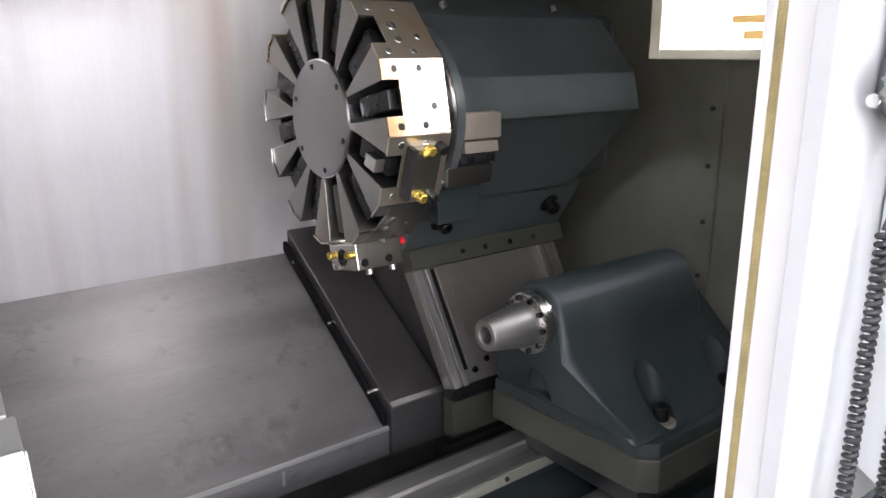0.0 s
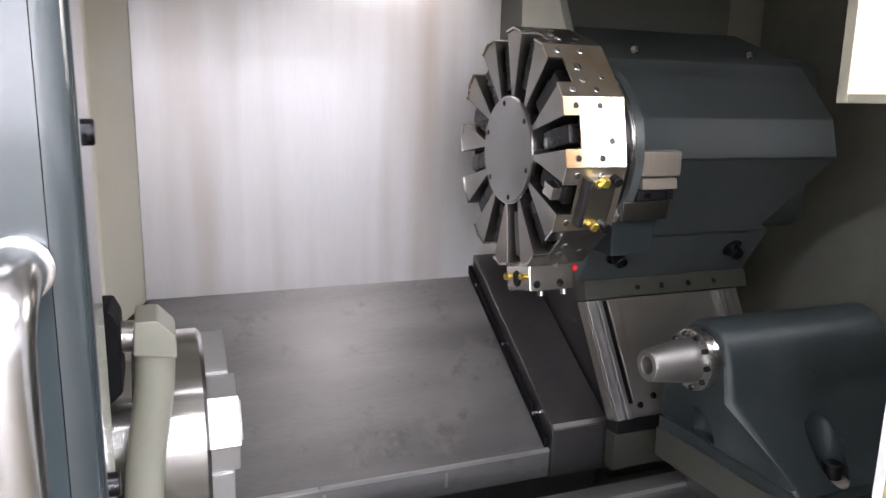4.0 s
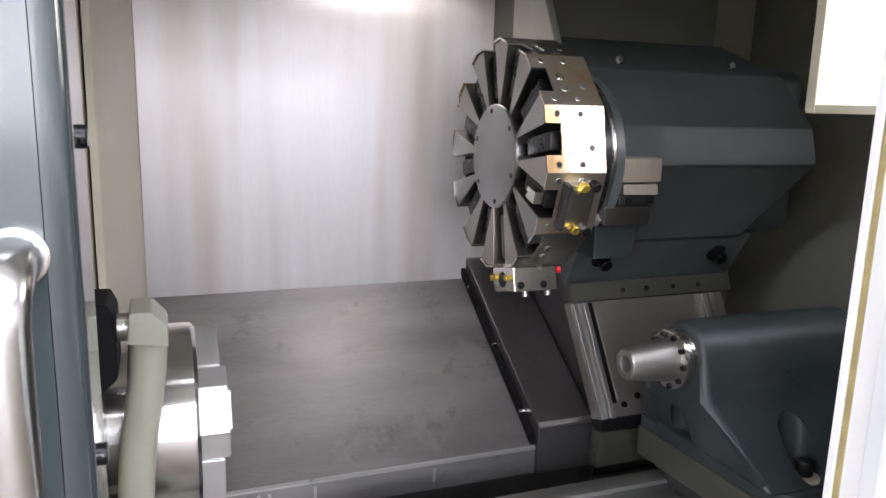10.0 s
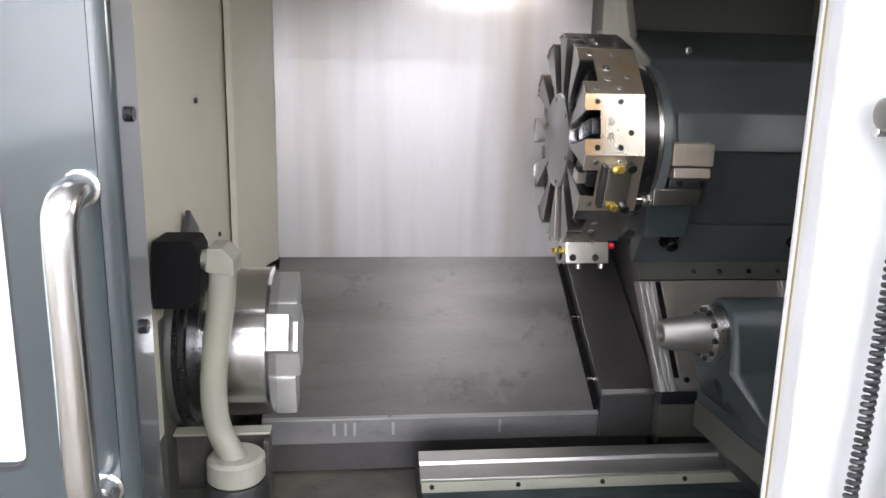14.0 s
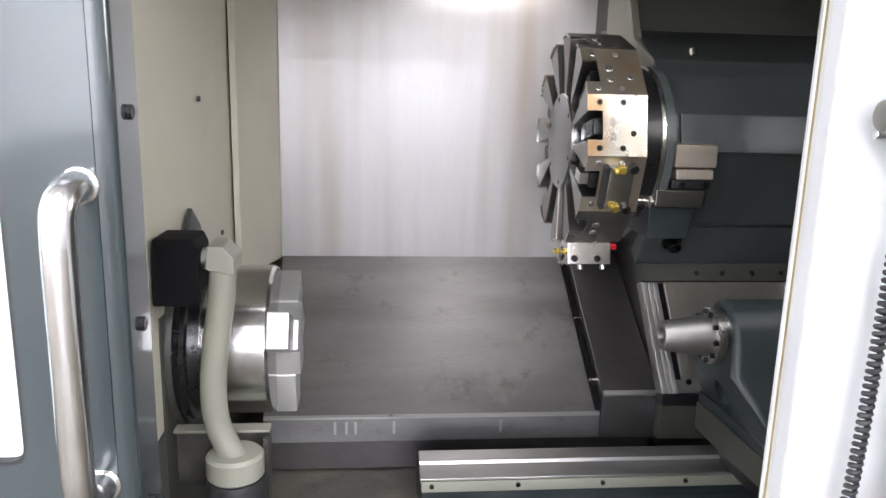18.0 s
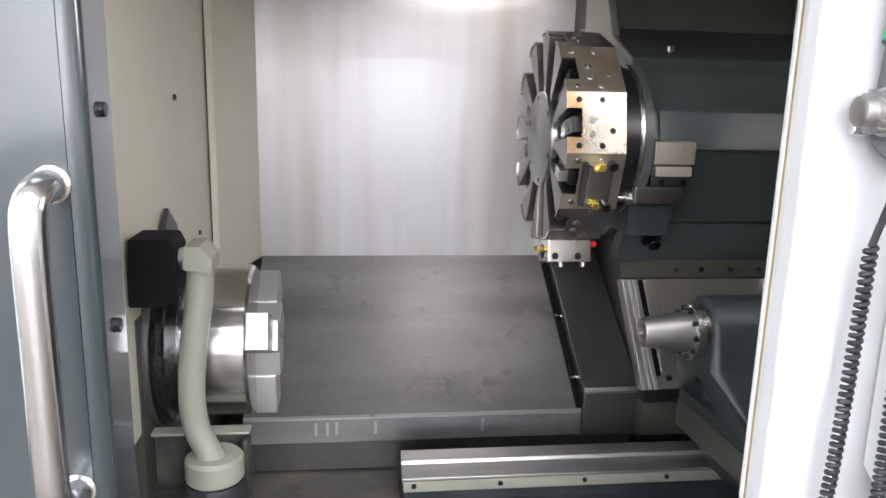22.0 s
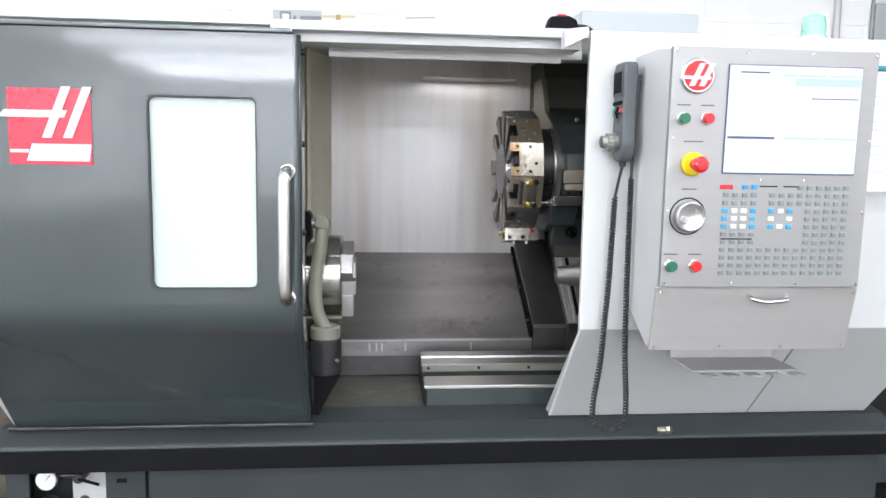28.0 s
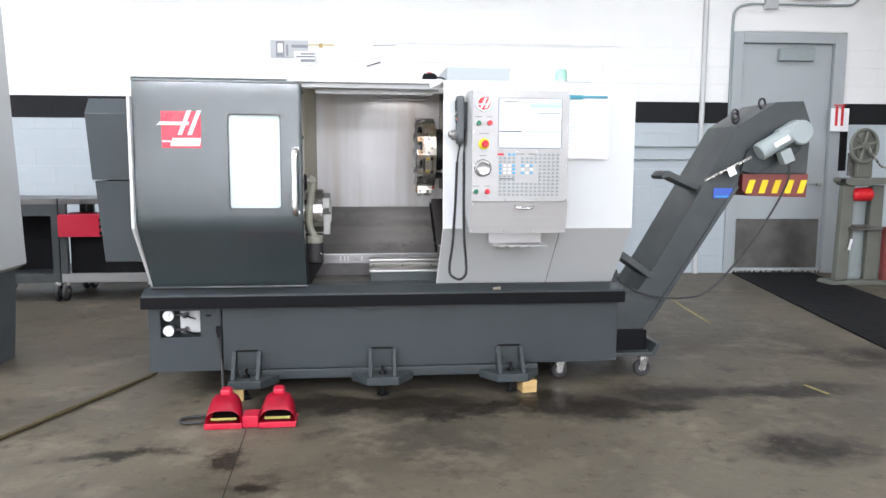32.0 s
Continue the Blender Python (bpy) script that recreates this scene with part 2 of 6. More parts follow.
M_PIPE = material("pale_grey_pipe_paint", (0.25, 0.25, 0.205), 0.4, 0, 0.06, 6, 200, 0.03)
M_PEDAL = material("dark_red_cast_paint", (0.47, 0.008, 0.034), 0.4, 0, 0.1, 10, 250, 0.05)
M_TREAD = material("dull_yellow_tread", (0.40, 0.34, 0.10), 0.5, 0, 0.15, 20)
M_BADGE = material("red_badge", (0.72, 0.03, 0.06), 0.3, 0, 0.04)
M_HUB = material("turned_hub_steel", (0.27, 0.265, 0.26), 0.33, 1.0, 0.06, 8, 160, 0.0, rough_var=0.03)
M_JAW = material("pale_aluminium_jaw", (0.52, 0.52, 0.515), 0.36, 0.85, 0.06, 14, 160, 0.03)
M_RAIL = material("ground_rail_steel", (0.46, 0.455, 0.445), 0.42, 1.0, 0.08, 6, 140, 0.02, stretch=(0.4, 8, 8))
M_NAVY = material("blue_name_plate", (0.035, 0.09, 0.42), 0.4, 0, 0.05)
M_FLAT = material("ground_turret_steel", (0.70, 0.68, 0.65), 0.24, 1.0, 0.06, 9, 200, 0.006, stain=(0.50, 0.38, 0.22), stain_amount=0.4, stain_scale=8, rough_var=0.05)
M_TUBE = glow("fluorescent_tube", (1.0, 0.99, 0.96), 9.0)



def add_spots(m, colour, scale, lo, hi, amount):
    """A further layer of finer marks over a material's colour."""
    n, l = m.node_tree.nodes, m.node_tree.links
    b = n["Principled BSDF"]
    old = b.inputs["Base Color"].links[0].from_socket
    tc, tx, mr, mx = n.new("ShaderNodeTexCoord"), n.new("ShaderNodeTexNoise"), n.new("ShaderNodeMapRange"), n.new("ShaderNodeMix")
    tx.inputs["Scale"].default_value, tx.inputs["Detail"].default_value, tx.inputs["Roughness"].default_value = scale, 7, 0.7
    mr.inputs[1].default_value, mr.inputs[2].default_value, mr.inputs[3].default_value, mr.inputs[4].default_value = lo, hi, 0, amount
    mx.data_type = "RGBA"
    l.new(tc.outputs["Object"], tx.inputs["Vector"])
    l.new(tx.outputs["Fac"], mr.inputs[0])
    l.new(mr.outputs[0], mx.inputs[0])
    l.new(old, mx.inputs[6])
    mx.inputs[7].default_value = (*colour, 1)
    l.new(mx.outputs[2], b.inputs["Base Color"])


def turn_marks(m, amount):
    """Turning marks round the x axis: highlights fan out from the centre."""
    n, l = m.node_tree.nodes, m.node_tree.links
    tg = n.new("ShaderNodeTangent")
    tg.direction_type, tg.axis = "RADIAL", "X"
    b = n["Principled BSDF"]
    b.inputs["Anisotropic"].default_value = amount
    b.inputs["Anisotropic Rotation"].default_value = 0.25
    l.new(tg.outputs[0], b.inputs["Tangent"])


def rolled(m, amount):
    """Fine marks that spread highlights along the x axis."""
    n, l = m.node_tree.nodes, m.node_tree.links
    side = n.new("ShaderNodeCombineXYZ")
    side.inputs[0].default_value, side.inputs[1].default_value = 1.0, 0.03
    b = n["Principled BSDF"]
    b.inputs["Anisotropic"].default_value = amount
    l.new(side.outputs[0], b.inputs["Tangent"])


turn_marks(M_HUB, 0.85)
rolled(M_SHEET, 0.85)
M_CHUCK = material("turned_chuck_steel", (0.58, 0.575, 0.565), 0.24, 1.0, 0.05, 8, 140, 0.0, rough_var=0.03)
rolled(M_CHUCK, 0.9)
M_FACE = material("rust_rimmed_steel", (0.66, 0.63, 0.585), 0.27, 0.9, 0.08, 9, 200, 0.006, stain=(0.60, 0.45, 0.27), stain_amount=0.4, stain_scale=11, rough_var=0.05)


def add_rust_rim(m, colour, x0, x1, amount):
    """Rust that has crept in from the open end of a plate, uneven along its front."""
    n, l = m.node_tree.nodes, m.node_tree.links
    b = n["Principled BSDF"]
    tc, sp, nz, ad, mr, mx = (n.new("ShaderNode" + k) for k in ("TexCoord", "SeparateXYZ", "TexNoise", "Math", "MapRange", "Mix"))
    nz.inputs["Scale"].default_value, nz.inputs["Detail"].default_value = 38, 6
    l.new(tc.outputs["Object"], sp.inputs[0])
    l.new(tc.outputs["Object"], nz.inputs["Vector"])
    ad.operation = "MULTIPLY_ADD"
    ad.inputs[1].default_value = 0.045
    l.new(nz.outputs["Fac"], ad.inputs[0])
    l.new(sp.outputs["X"], ad.inputs[2])
    mr.inputs[1].default_value, mr.inputs[2].default_value, mr.inputs[3].default_value, mr.inputs[4].default_value = x0, x1, amount, 0
    l.new(ad.outputs[0], mr.inputs[0])
    mx.data_type = "RGBA"
    l.new(mr.outputs[0], mx.inputs[0])
    l.new(b.inputs["Base Color"].links[0].from_socket, mx.inputs[6])
    mx.inputs[7].default_value = (*colour, 1)
    l.new(mx.outputs[2], b.inputs["Base Color"])


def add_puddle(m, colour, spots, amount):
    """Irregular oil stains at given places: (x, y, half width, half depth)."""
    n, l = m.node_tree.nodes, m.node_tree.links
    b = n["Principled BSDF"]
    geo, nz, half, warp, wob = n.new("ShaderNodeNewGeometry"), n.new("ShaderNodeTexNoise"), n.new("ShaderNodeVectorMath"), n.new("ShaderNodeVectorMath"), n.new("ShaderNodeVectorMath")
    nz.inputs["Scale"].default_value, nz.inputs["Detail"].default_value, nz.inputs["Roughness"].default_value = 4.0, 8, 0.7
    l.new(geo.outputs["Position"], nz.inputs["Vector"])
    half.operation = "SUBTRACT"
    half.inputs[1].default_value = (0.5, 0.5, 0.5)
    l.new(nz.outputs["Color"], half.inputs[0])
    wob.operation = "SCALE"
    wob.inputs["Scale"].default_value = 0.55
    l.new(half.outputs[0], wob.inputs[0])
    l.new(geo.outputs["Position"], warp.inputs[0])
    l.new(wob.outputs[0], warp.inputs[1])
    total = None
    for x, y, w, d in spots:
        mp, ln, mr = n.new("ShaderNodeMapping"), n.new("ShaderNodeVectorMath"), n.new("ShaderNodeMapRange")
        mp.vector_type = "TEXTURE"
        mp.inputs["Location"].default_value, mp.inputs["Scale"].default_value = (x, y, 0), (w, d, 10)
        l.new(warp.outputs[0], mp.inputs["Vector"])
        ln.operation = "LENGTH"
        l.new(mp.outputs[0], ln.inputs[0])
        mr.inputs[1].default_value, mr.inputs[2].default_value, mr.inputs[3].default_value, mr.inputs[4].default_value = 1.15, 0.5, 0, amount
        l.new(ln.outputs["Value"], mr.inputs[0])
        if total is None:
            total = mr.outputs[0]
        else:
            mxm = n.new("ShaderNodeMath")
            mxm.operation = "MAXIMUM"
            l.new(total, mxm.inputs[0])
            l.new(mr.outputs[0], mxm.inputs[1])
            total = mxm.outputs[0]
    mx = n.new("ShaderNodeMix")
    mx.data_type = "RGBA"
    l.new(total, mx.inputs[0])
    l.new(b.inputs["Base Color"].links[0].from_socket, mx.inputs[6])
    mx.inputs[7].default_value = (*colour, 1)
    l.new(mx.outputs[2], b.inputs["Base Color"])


add_rust_rim(M_FACE, (0.40, 0.235, 0.10), -0.022, 0.012, 0.85)
add_spots(M_CONC, (0.20, 0.17, 0.13), 2.2, 0.54, 0.70, 0.7)
add_spots(M_CONC, (0.02, 0.017, 0.014), 14.0, 0.60, 0.74, 0.6)
add_spots(M_CONC, (0.03, 0.022, 0.016), 4.5, 0.60, 0.74, 0.7)
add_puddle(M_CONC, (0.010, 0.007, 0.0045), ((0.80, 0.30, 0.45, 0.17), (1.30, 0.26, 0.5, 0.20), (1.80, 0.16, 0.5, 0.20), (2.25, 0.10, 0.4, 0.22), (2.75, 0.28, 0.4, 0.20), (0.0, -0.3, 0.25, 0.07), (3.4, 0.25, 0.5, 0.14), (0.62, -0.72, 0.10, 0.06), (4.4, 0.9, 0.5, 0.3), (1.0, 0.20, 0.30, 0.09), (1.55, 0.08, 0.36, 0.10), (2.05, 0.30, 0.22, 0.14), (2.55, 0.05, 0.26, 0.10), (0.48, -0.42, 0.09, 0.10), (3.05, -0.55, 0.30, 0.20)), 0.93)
add_spots(M_CONC, (0.026, 0.022, 0.016), 6.0, 0.54, 0.68, 0.6)
add_spots(M_CONC, (0.155, 0.13, 0.097), 3.2, 0.55, 0.66, 0.5)
add_spots(M_CONC, (0.022, 0.017, 0.012), 9.0, 0.58, 0.68, 0.55)
add_spots(M_CONC, (0.17, 0.145, 0.11), 45.0, 0.58, 0.72, 0.45)
add_spots(M_PLATE, (0.36, 0.34, 0.325), 6.0, 0.56, 0.74, 0.6)
add_spots(M_PLATE, (0.07, 0.064, 0.066), 11.0, 0.57, 0.72, 0.5)
add_spots(M_STEP, (0.25, 0.24, 0.235), 16.0, 0.60, 0.74, 0.45)
add_spots(M_SHEET, (0.50, 0.42, 0.36), 3.0, 0.60, 0.80, 0.35)
add_spots(M_CREAM, (0.40, 0.36, 0.26), 9.0, 0.62, 0.78, 0.4)
add_spots(M_HOUSE, (0.12, 0.13, 0.13), 24.0, 0.66, 0.74, 0.5)

# ---- building blocks ----


def thing(name, place, label, category, group="", kind=""):
    ob = new(name)
    ob.location = place
    ob.empty_display_size = 0.05
    return tagged(ob, label, category, group, kind)


def origin_of(ob):
    p = Vector((0, 0, 0))
    while ob is not None:
        p += ob.location
        ob = ob.parent
    return p


def harden(me):
    """Keeps wide faces flat beside their rounded edges: corner normals weighted by area."""
    k = len(me.polygons)
    if k > 6000:
        return
    nor, area = np.zeros(3 * k), np.zeros(k)
    me.polygons.foreach_get("normal", nor)
    me.polygons.foreach_get("area", area)
    nor = nor.reshape(-1, 3)
    of_vert = [[] for _ in me.vertices]
    for p in me.polygons:
        for v in p.vertices:
            of_vert[v].append(p.index)
    out, near = [], math.cos(radians(38))
    for p in me.polygons:
        own = nor[p.index]
        for v in p.vertices:
            fs = of_vert[v]
            f = [i for i in fs if nor[i] @ own > near]
            m = (nor[f] * area[f, None]).sum(axis=0)
            length = math.sqrt(m @ m)
            out.append(tuple(m / length) if length > 1e-12 else tuple(own))
    me.normals_split_custom_set(out)


def finish(bm, mat, smooth=False):
    bmesh.ops.recalc_face_normals(bm, faces=bm.faces)
    me = bpy.data.meshes.new("mesh")
    bm.to_mesh(me)
    bm.free()
    me.materials.append(mat)
    if smooth:
        for p in me.polygons:
            p.use_smooth = True
        me.set_sharp_from_angle(angle=radians(38))
        harden(me)
    return me


def part(name, bm, mat, parent=None, label="", smooth=True):
    """Links a bmesh that is drawn in world places as one mesh object under parent."""
    if parent is not None:
        bmesh.ops.translate(bm, verts=bm.verts, vec=-origin_of(parent))
    ob = new(name, finish(bm, mat, smooth))
    if parent is not None:
        ob.parent = parent
    return tagged(ob, label)


def solo(name, bm, mat, label, category, kind="", group="", base=None):
    """A thing of one mesh, with its origin at base."""
    if base is None:
        xs = [v.co for v in bm.verts]
        base = Vector((sum(c.x for c in xs) / len(xs), sum(c.y for c in xs) / len(xs), min(c.z for c in xs)))
    base = Vector(base)
    bmesh.ops.translate(bm, verts=bm.verts, vec=-base)
    ob = new(name, finish(bm, mat, True))
    ob.location = base
    return tagged(ob, label, category, group, kind)


def bevel(bm, width, seg=2):
    if width > 0:
        edges = [e for e in bm.edges if len(e.link_faces) == 2 and e.calc_face_angle(0) > 0.35]
        bmesh.ops.bevel(bm, geom=edges, offset=width, segments=seg, affect="EDGES", profile=0.5)
    return bm


def merge(*bms):
    out = bmesh.new()
    for b in bms:
        me = bpy.data.meshes.new("tmp")
        b.to_mesh(me)
        b.free()
        out.from_mesh(me)
        bpy.data.meshes.remove(me)
    return out


def box(x0, x1, y0, y1, z0, z1, bev=0.003, seg=2):
    bm = bmesh.new()
    bmesh.ops.create_cube(bm, size=1)
    for v in bm.verts:
        v.co = Vector((x0 if v.co.x < 0 else x1, y0 if v.co.y < 0 else y1, z0 if v.co.z < 0 else z1))
    return bevel(bm, bev, seg)


def prism(points, axis, a0, a1, bev=0.003, seg=2):
    """An outline extruded along an axis. points: (y, z) for x, (x, z) for y, (x, y) for z."""
    def at(p, a):
        return {"x": (a, p[0], p[1]), "y": (p[0], a, p[1]), "z": (p[0], p[1], a)}[axis]
    bm = bmesh.new()
    lo = [bm.verts.new(at(p, a0)) for p in points]
    hi = [bm.verts.new(at(p, a1)) for p in points]
    bm.faces.new(lo)
    bm.faces.new(hi[::-1])
    k = len(points)
    for i in range(k):
        bm.faces.new((lo[i], hi[i], hi[(i + 1) % k], lo[(i + 1) % k]))
    bmesh.ops.recalc_face_normals(bm, faces=bm.faces)
    return bevel(bm, bev, seg)


def lathe(p0, p1, rings, seg=32):
    """A turned shape along p0 to p1. rings: (share of the way, radius)."""
    p0, p1 = Vector(p0), Vector(p1)
    rot = (p1 - p0).to_track_quat("Z", "Y").to_matrix()
    bm = bmesh.new()
    loops = []
    for s, r in rings:
        c = p0.lerp(p1, s)
        loops.append([bm.verts.new(c + rot @ Vector((max(r, 1e-4) * math.cos(2 * math.pi * i / seg), max(r, 1e-4) * math.sin(2 * math.pi * i / seg), 0))) for i in range(seg)])
    for a, b in zip(loops, loops[1:]):
        for i in range(seg):
            bm.faces.new((a[i], a[(i + 1) % seg], b[(i + 1) % seg], b[i]))
    bm.faces.new(loops[0][::-1])
    bm.faces.new(loops[-1])
    return bm


def cyl(p0, p1, r, seg=20, edge=0.12):
    e = min(edge * r, 0.3 * (Vector(p1) - Vector(p0)).length) / max(1e-6, (Vector(p1) - Vector(p0)).length)
    return lathe(p0, p1, [(0, r * (1 - edge)), (e, r), (1 - e, r), (1, r * (1 - edge))], seg)


def smooth_path(points, steps=8):
    pts = [Vector(p) for p in points]
    out = []
    for i in range(len(pts) - 1):
        a, b, c, d = pts[max(i - 1, 0)], pts[i], pts[i + 1], pts[min(i + 2, len(pts) - 1)]
        for k in range(steps):
            t = k / steps
            out.append(0.5 * ((2 * b) + (c - a) * t + (2 * a - 5 * b + 4 * c - d) * t * t + (3 * b - a - 3 * c + d) * t ** 3))
    out.append(pts[-1])
    return out


def tube(points, r, seg=12, steps=8):
    pts = smooth_path(points, steps) if steps else [Vector(p) for p in points]
    bm = bmesh.new()
    loops, up = [], None
    for i, p in enumerate(pts):
        d = (pts[min(i + 1, len(pts) - 1)] - pts[max(i - 1, 0)]).normalized()
        if up is None:
            up = d.orthogonal().normalized()
        up = (up - d * up.dot(d)).normalized()
        side = d.cross(up)
        loops.append([bm.verts.new(p + (up * math.cos(2 * math.pi * k / seg) + side * math.sin(2 * math.pi * k / seg)) * r) for k in range(seg)])
    for a, b in zip(loops, loops[1:]):
        for k in range(seg):
            bm.faces.new((a[k], a[(k + 1) % seg], b[(k + 1) % seg], b[k]))
    bm.faces.new(loops[0][::-1])
    bm.faces.new(loops[-1])
    return bm


def turned(bm, m):
    bmesh.ops.transform(bm, matrix=m, verts=bm.verts)
    return bm


def rounded(x0, x1, z0, z1, r, n=5):
    pts = []
    for cx, cz, a in ((x1 - r, z1 - r, 0), (x0 + r, z1 - r, 90), (x0 + r, z0 + r, 180), (x1 - r, z0 + r, 270)):
        for i in range(n + 1):
            t = radians(a + 90 * i / n)
            pts.append((cx + r * math.cos(t), cz + r * math.sin(t)))
    return pts


def hole_sheet(outer, inner, y0, y1):
    """A sheet in the xz plane with one opening; outer and inner have as many points, in the same order."""
    bm = bmesh.new()
    rows = [[bm.verts.new((p[0], y, p[1])) for p in ring] for y in (y0, y1) for ring in (outer, inner)]
    k = len(outer)
    for i in range(k):
        j = (i + 1) % k
        a, b, c, d = rows
        for q in ((a[i], a[j], b[j], b[i]), (c[i], c[j], d[j], d[i]), (a[i], a[j], c[j], c[i]), (b[i], b[j], d[j], d[i])):
            bm.faces.new(q)
    return bm

# ---- the workshop ----
W = pose(0, 5.008, 0, 0, 0, -3.05)          # the far wall's frame: x along it, y into it
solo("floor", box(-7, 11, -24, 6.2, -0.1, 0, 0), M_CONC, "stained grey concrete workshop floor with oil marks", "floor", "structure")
solo("ceiling", box(-7, 11, -24, 6.2, CEIL, CEIL + 0.1, 0), M_WALLW, "white workshop ceiling", "ceiling", "structure")
solo("wall_west", box(-7.1, -7, -24, 6.2, 0, CEIL, 0), M_WALLW, "white painted workshop wall", "wall", "structure")
solo("wall_east", box(11, 11.1, -24, 6.2, 0, CEIL, 0), M_WALLW, "white painted workshop wall", "wall", "structure")
solo("wall_south", box(-7, 11, -24.1, -24, 0, CEIL, 0), M_WALLW, "white painted workshop wall", "wall", "structure")
for fx, fy in FIX:
    lamp = thing("ceiling_light", (fx, fy, CEIL), "white fluorescent ceiling fixture with two lit tubes", "ceiling light", "ceiling lights")
    part("housing", box(fx - 1.25, fx + 1.25, fy - 0.17, fy + 0.17, CEIL - 0.10, CEIL, 0.01), M_WHITE, lamp)
    for dy in (-0.08, 0.08):
        part("tube", cyl((fx - 1.2, fy + dy, CEIL - 0.13), (fx + 1.2, fy + dy, CEIL - 0.13), 0.02, 10), M_TUBE, lamp)
STRIPE0, STRIPE1 = 1.745, 1.985

# far wall of painted blocks: backing with a door opening, blocks are added at the end of the file
DU0, DU1, DZ = 5.44, 6.52, 2.66
wall_north = thing("wall_north", (0, 5.008, 0), "painted block wall, white over a black stripe over pale grey", "wall", kind="structure")
wall_north.rotation_euler = (0, 0, radians(-3.05))


def wall_part(name, bm, mat, label="", parent=None):
    """Drawn in the far wall's own frame."""
    ob = new(name, finish(bm, mat, True))
    ob.parent = parent or wall_north
    return tagged(ob, label)


for u0, u1, z0, z1 in ((-7.5, DU0 - 0.1, 0, CEIL), (DU1 + 0.1, 11, 0, CEIL), (DU0 - 0.1, DU1 + 0.1, DZ + 0.1, CEIL)):
    wall_part("backing", box(u0, u1, 0.02, 0.2, z0, z1, 0), M_WALLW)
door_1 = thing("door_1", (0, 5.008, 0), "pale grey steel exit door with a scuffed metal kick plate", "door", kind="structure")
door_1.rotation_euler = (0, 0, radians(-3.05))
fr = merge(box(DU0 - 0.12, DU0, -0.03, 0.12, 0, DZ + 0.12, 0.006), box(DU1, DU1 + 0.14, -0.03, 0.12, 0, DZ + 0.12, 0.006), box(DU0, DU1, -0.03, 0.12, DZ, DZ + 0.12, 0.006))
wall_part("door_frame", fr, M_DOORG, "", door_1)
wall_part("door_leaf", box(DU0 + 0.005, DU1 - 0.005, 0.02, 0.07, 0.02, DZ - 0.005, 0.004), M_DOORG, "", door_1)
wall_part("kick_plate", box(DU0 + 0.03, DU1 - 0.05, 0.012, 0.02, 0.06, 0.64, 0.002), M_KICK, "scuffed dark metal kick plate", door_1)
wall_part("door_closer", merge(box(5.86, 6.28, -0.05, 0.02, 2.46, 2.60, 0.012), box(5.95, 6.25, -0.07, -0.05, 2.62, 2.64, 0.004)), M_MOTOR, "", door_1)
wall_part("threshold", box(DU0, DU1, -0.02, 0.08, 0, 0.03, 0.004), M_STEEL, "", door_1)
wall_part("door_handle", merge(cyl((6.42, 0.02, 1.05), (6.42, -0.05, 1.05), 0.02), cyl((6.42, -0.05, 1.05), (6.30, -0.05, 1.05), 0.012)), M_STEEL, "", door_1)

# ---- the lathe's base ----
base = thing("machine_stand", (1.2, 0.9, 0.0), "charcoal grey painted steel base of a turning machine", "machine base")
part("tub", box(0.318, 2.50, 0.475, 1.70, 0.14, 0.485, 0.006), M_BASE, base)
gx0, gx1, gz0, gz1 = 0.0, 0.205, 0.325, 0.468
side = hole_sheet([(-0.06, 0.14), (0.312, 0.14), (0.312, 0.485), (-0.06, 0.485)], [(gx0, gz0), (gx1, gz0), (gx1, gz1), (gx0, gz1)], 0.474, 0.48)
part("service_panel", side, M_BASE, base)
part("service_box", merge(box(-0.06, -0.05, 0.48, 1.7, 0.14, 0.485, 0), box(-0.05, 0.312, 0.60, 1.7, 0.14, 0.485, 0)), M_BASE, base)
part("slot_cover", box(0.235, 0.262, 0.470, 0.4745, 0.436, 0.447, 0.001), M_BLACK, base)
part("cord_socket", merge(box(0.287, 0.309, 0.458, 0.4745, 0.345, 0.385, 0.003), cyl((0.298, 0.466, 0.345), (0.30, 0.464, 0.325), 0.008, 10)), M_BLACK, base, "black plug socket")
part("plinth", box(0.40, 2.04, 0.46, 1.6, 0.085, 0.139, 0.008), M_BASE, base)
part("ledge", prism([(0.43, 0.487), (0.43, 0.553), (0.437, 0.56), (0.505, 0.587), (0.64, 0.59), (0.64, 0.487)], "x", -0.082, 2.52, 0.004), M_BASE, base, "sloping splash ledge")
part("black_band", box(-0.084, 2.522, 0.424, 0.43, 0.487, 0.549, 0.002), M_BLACK, base, "matt black trim band")
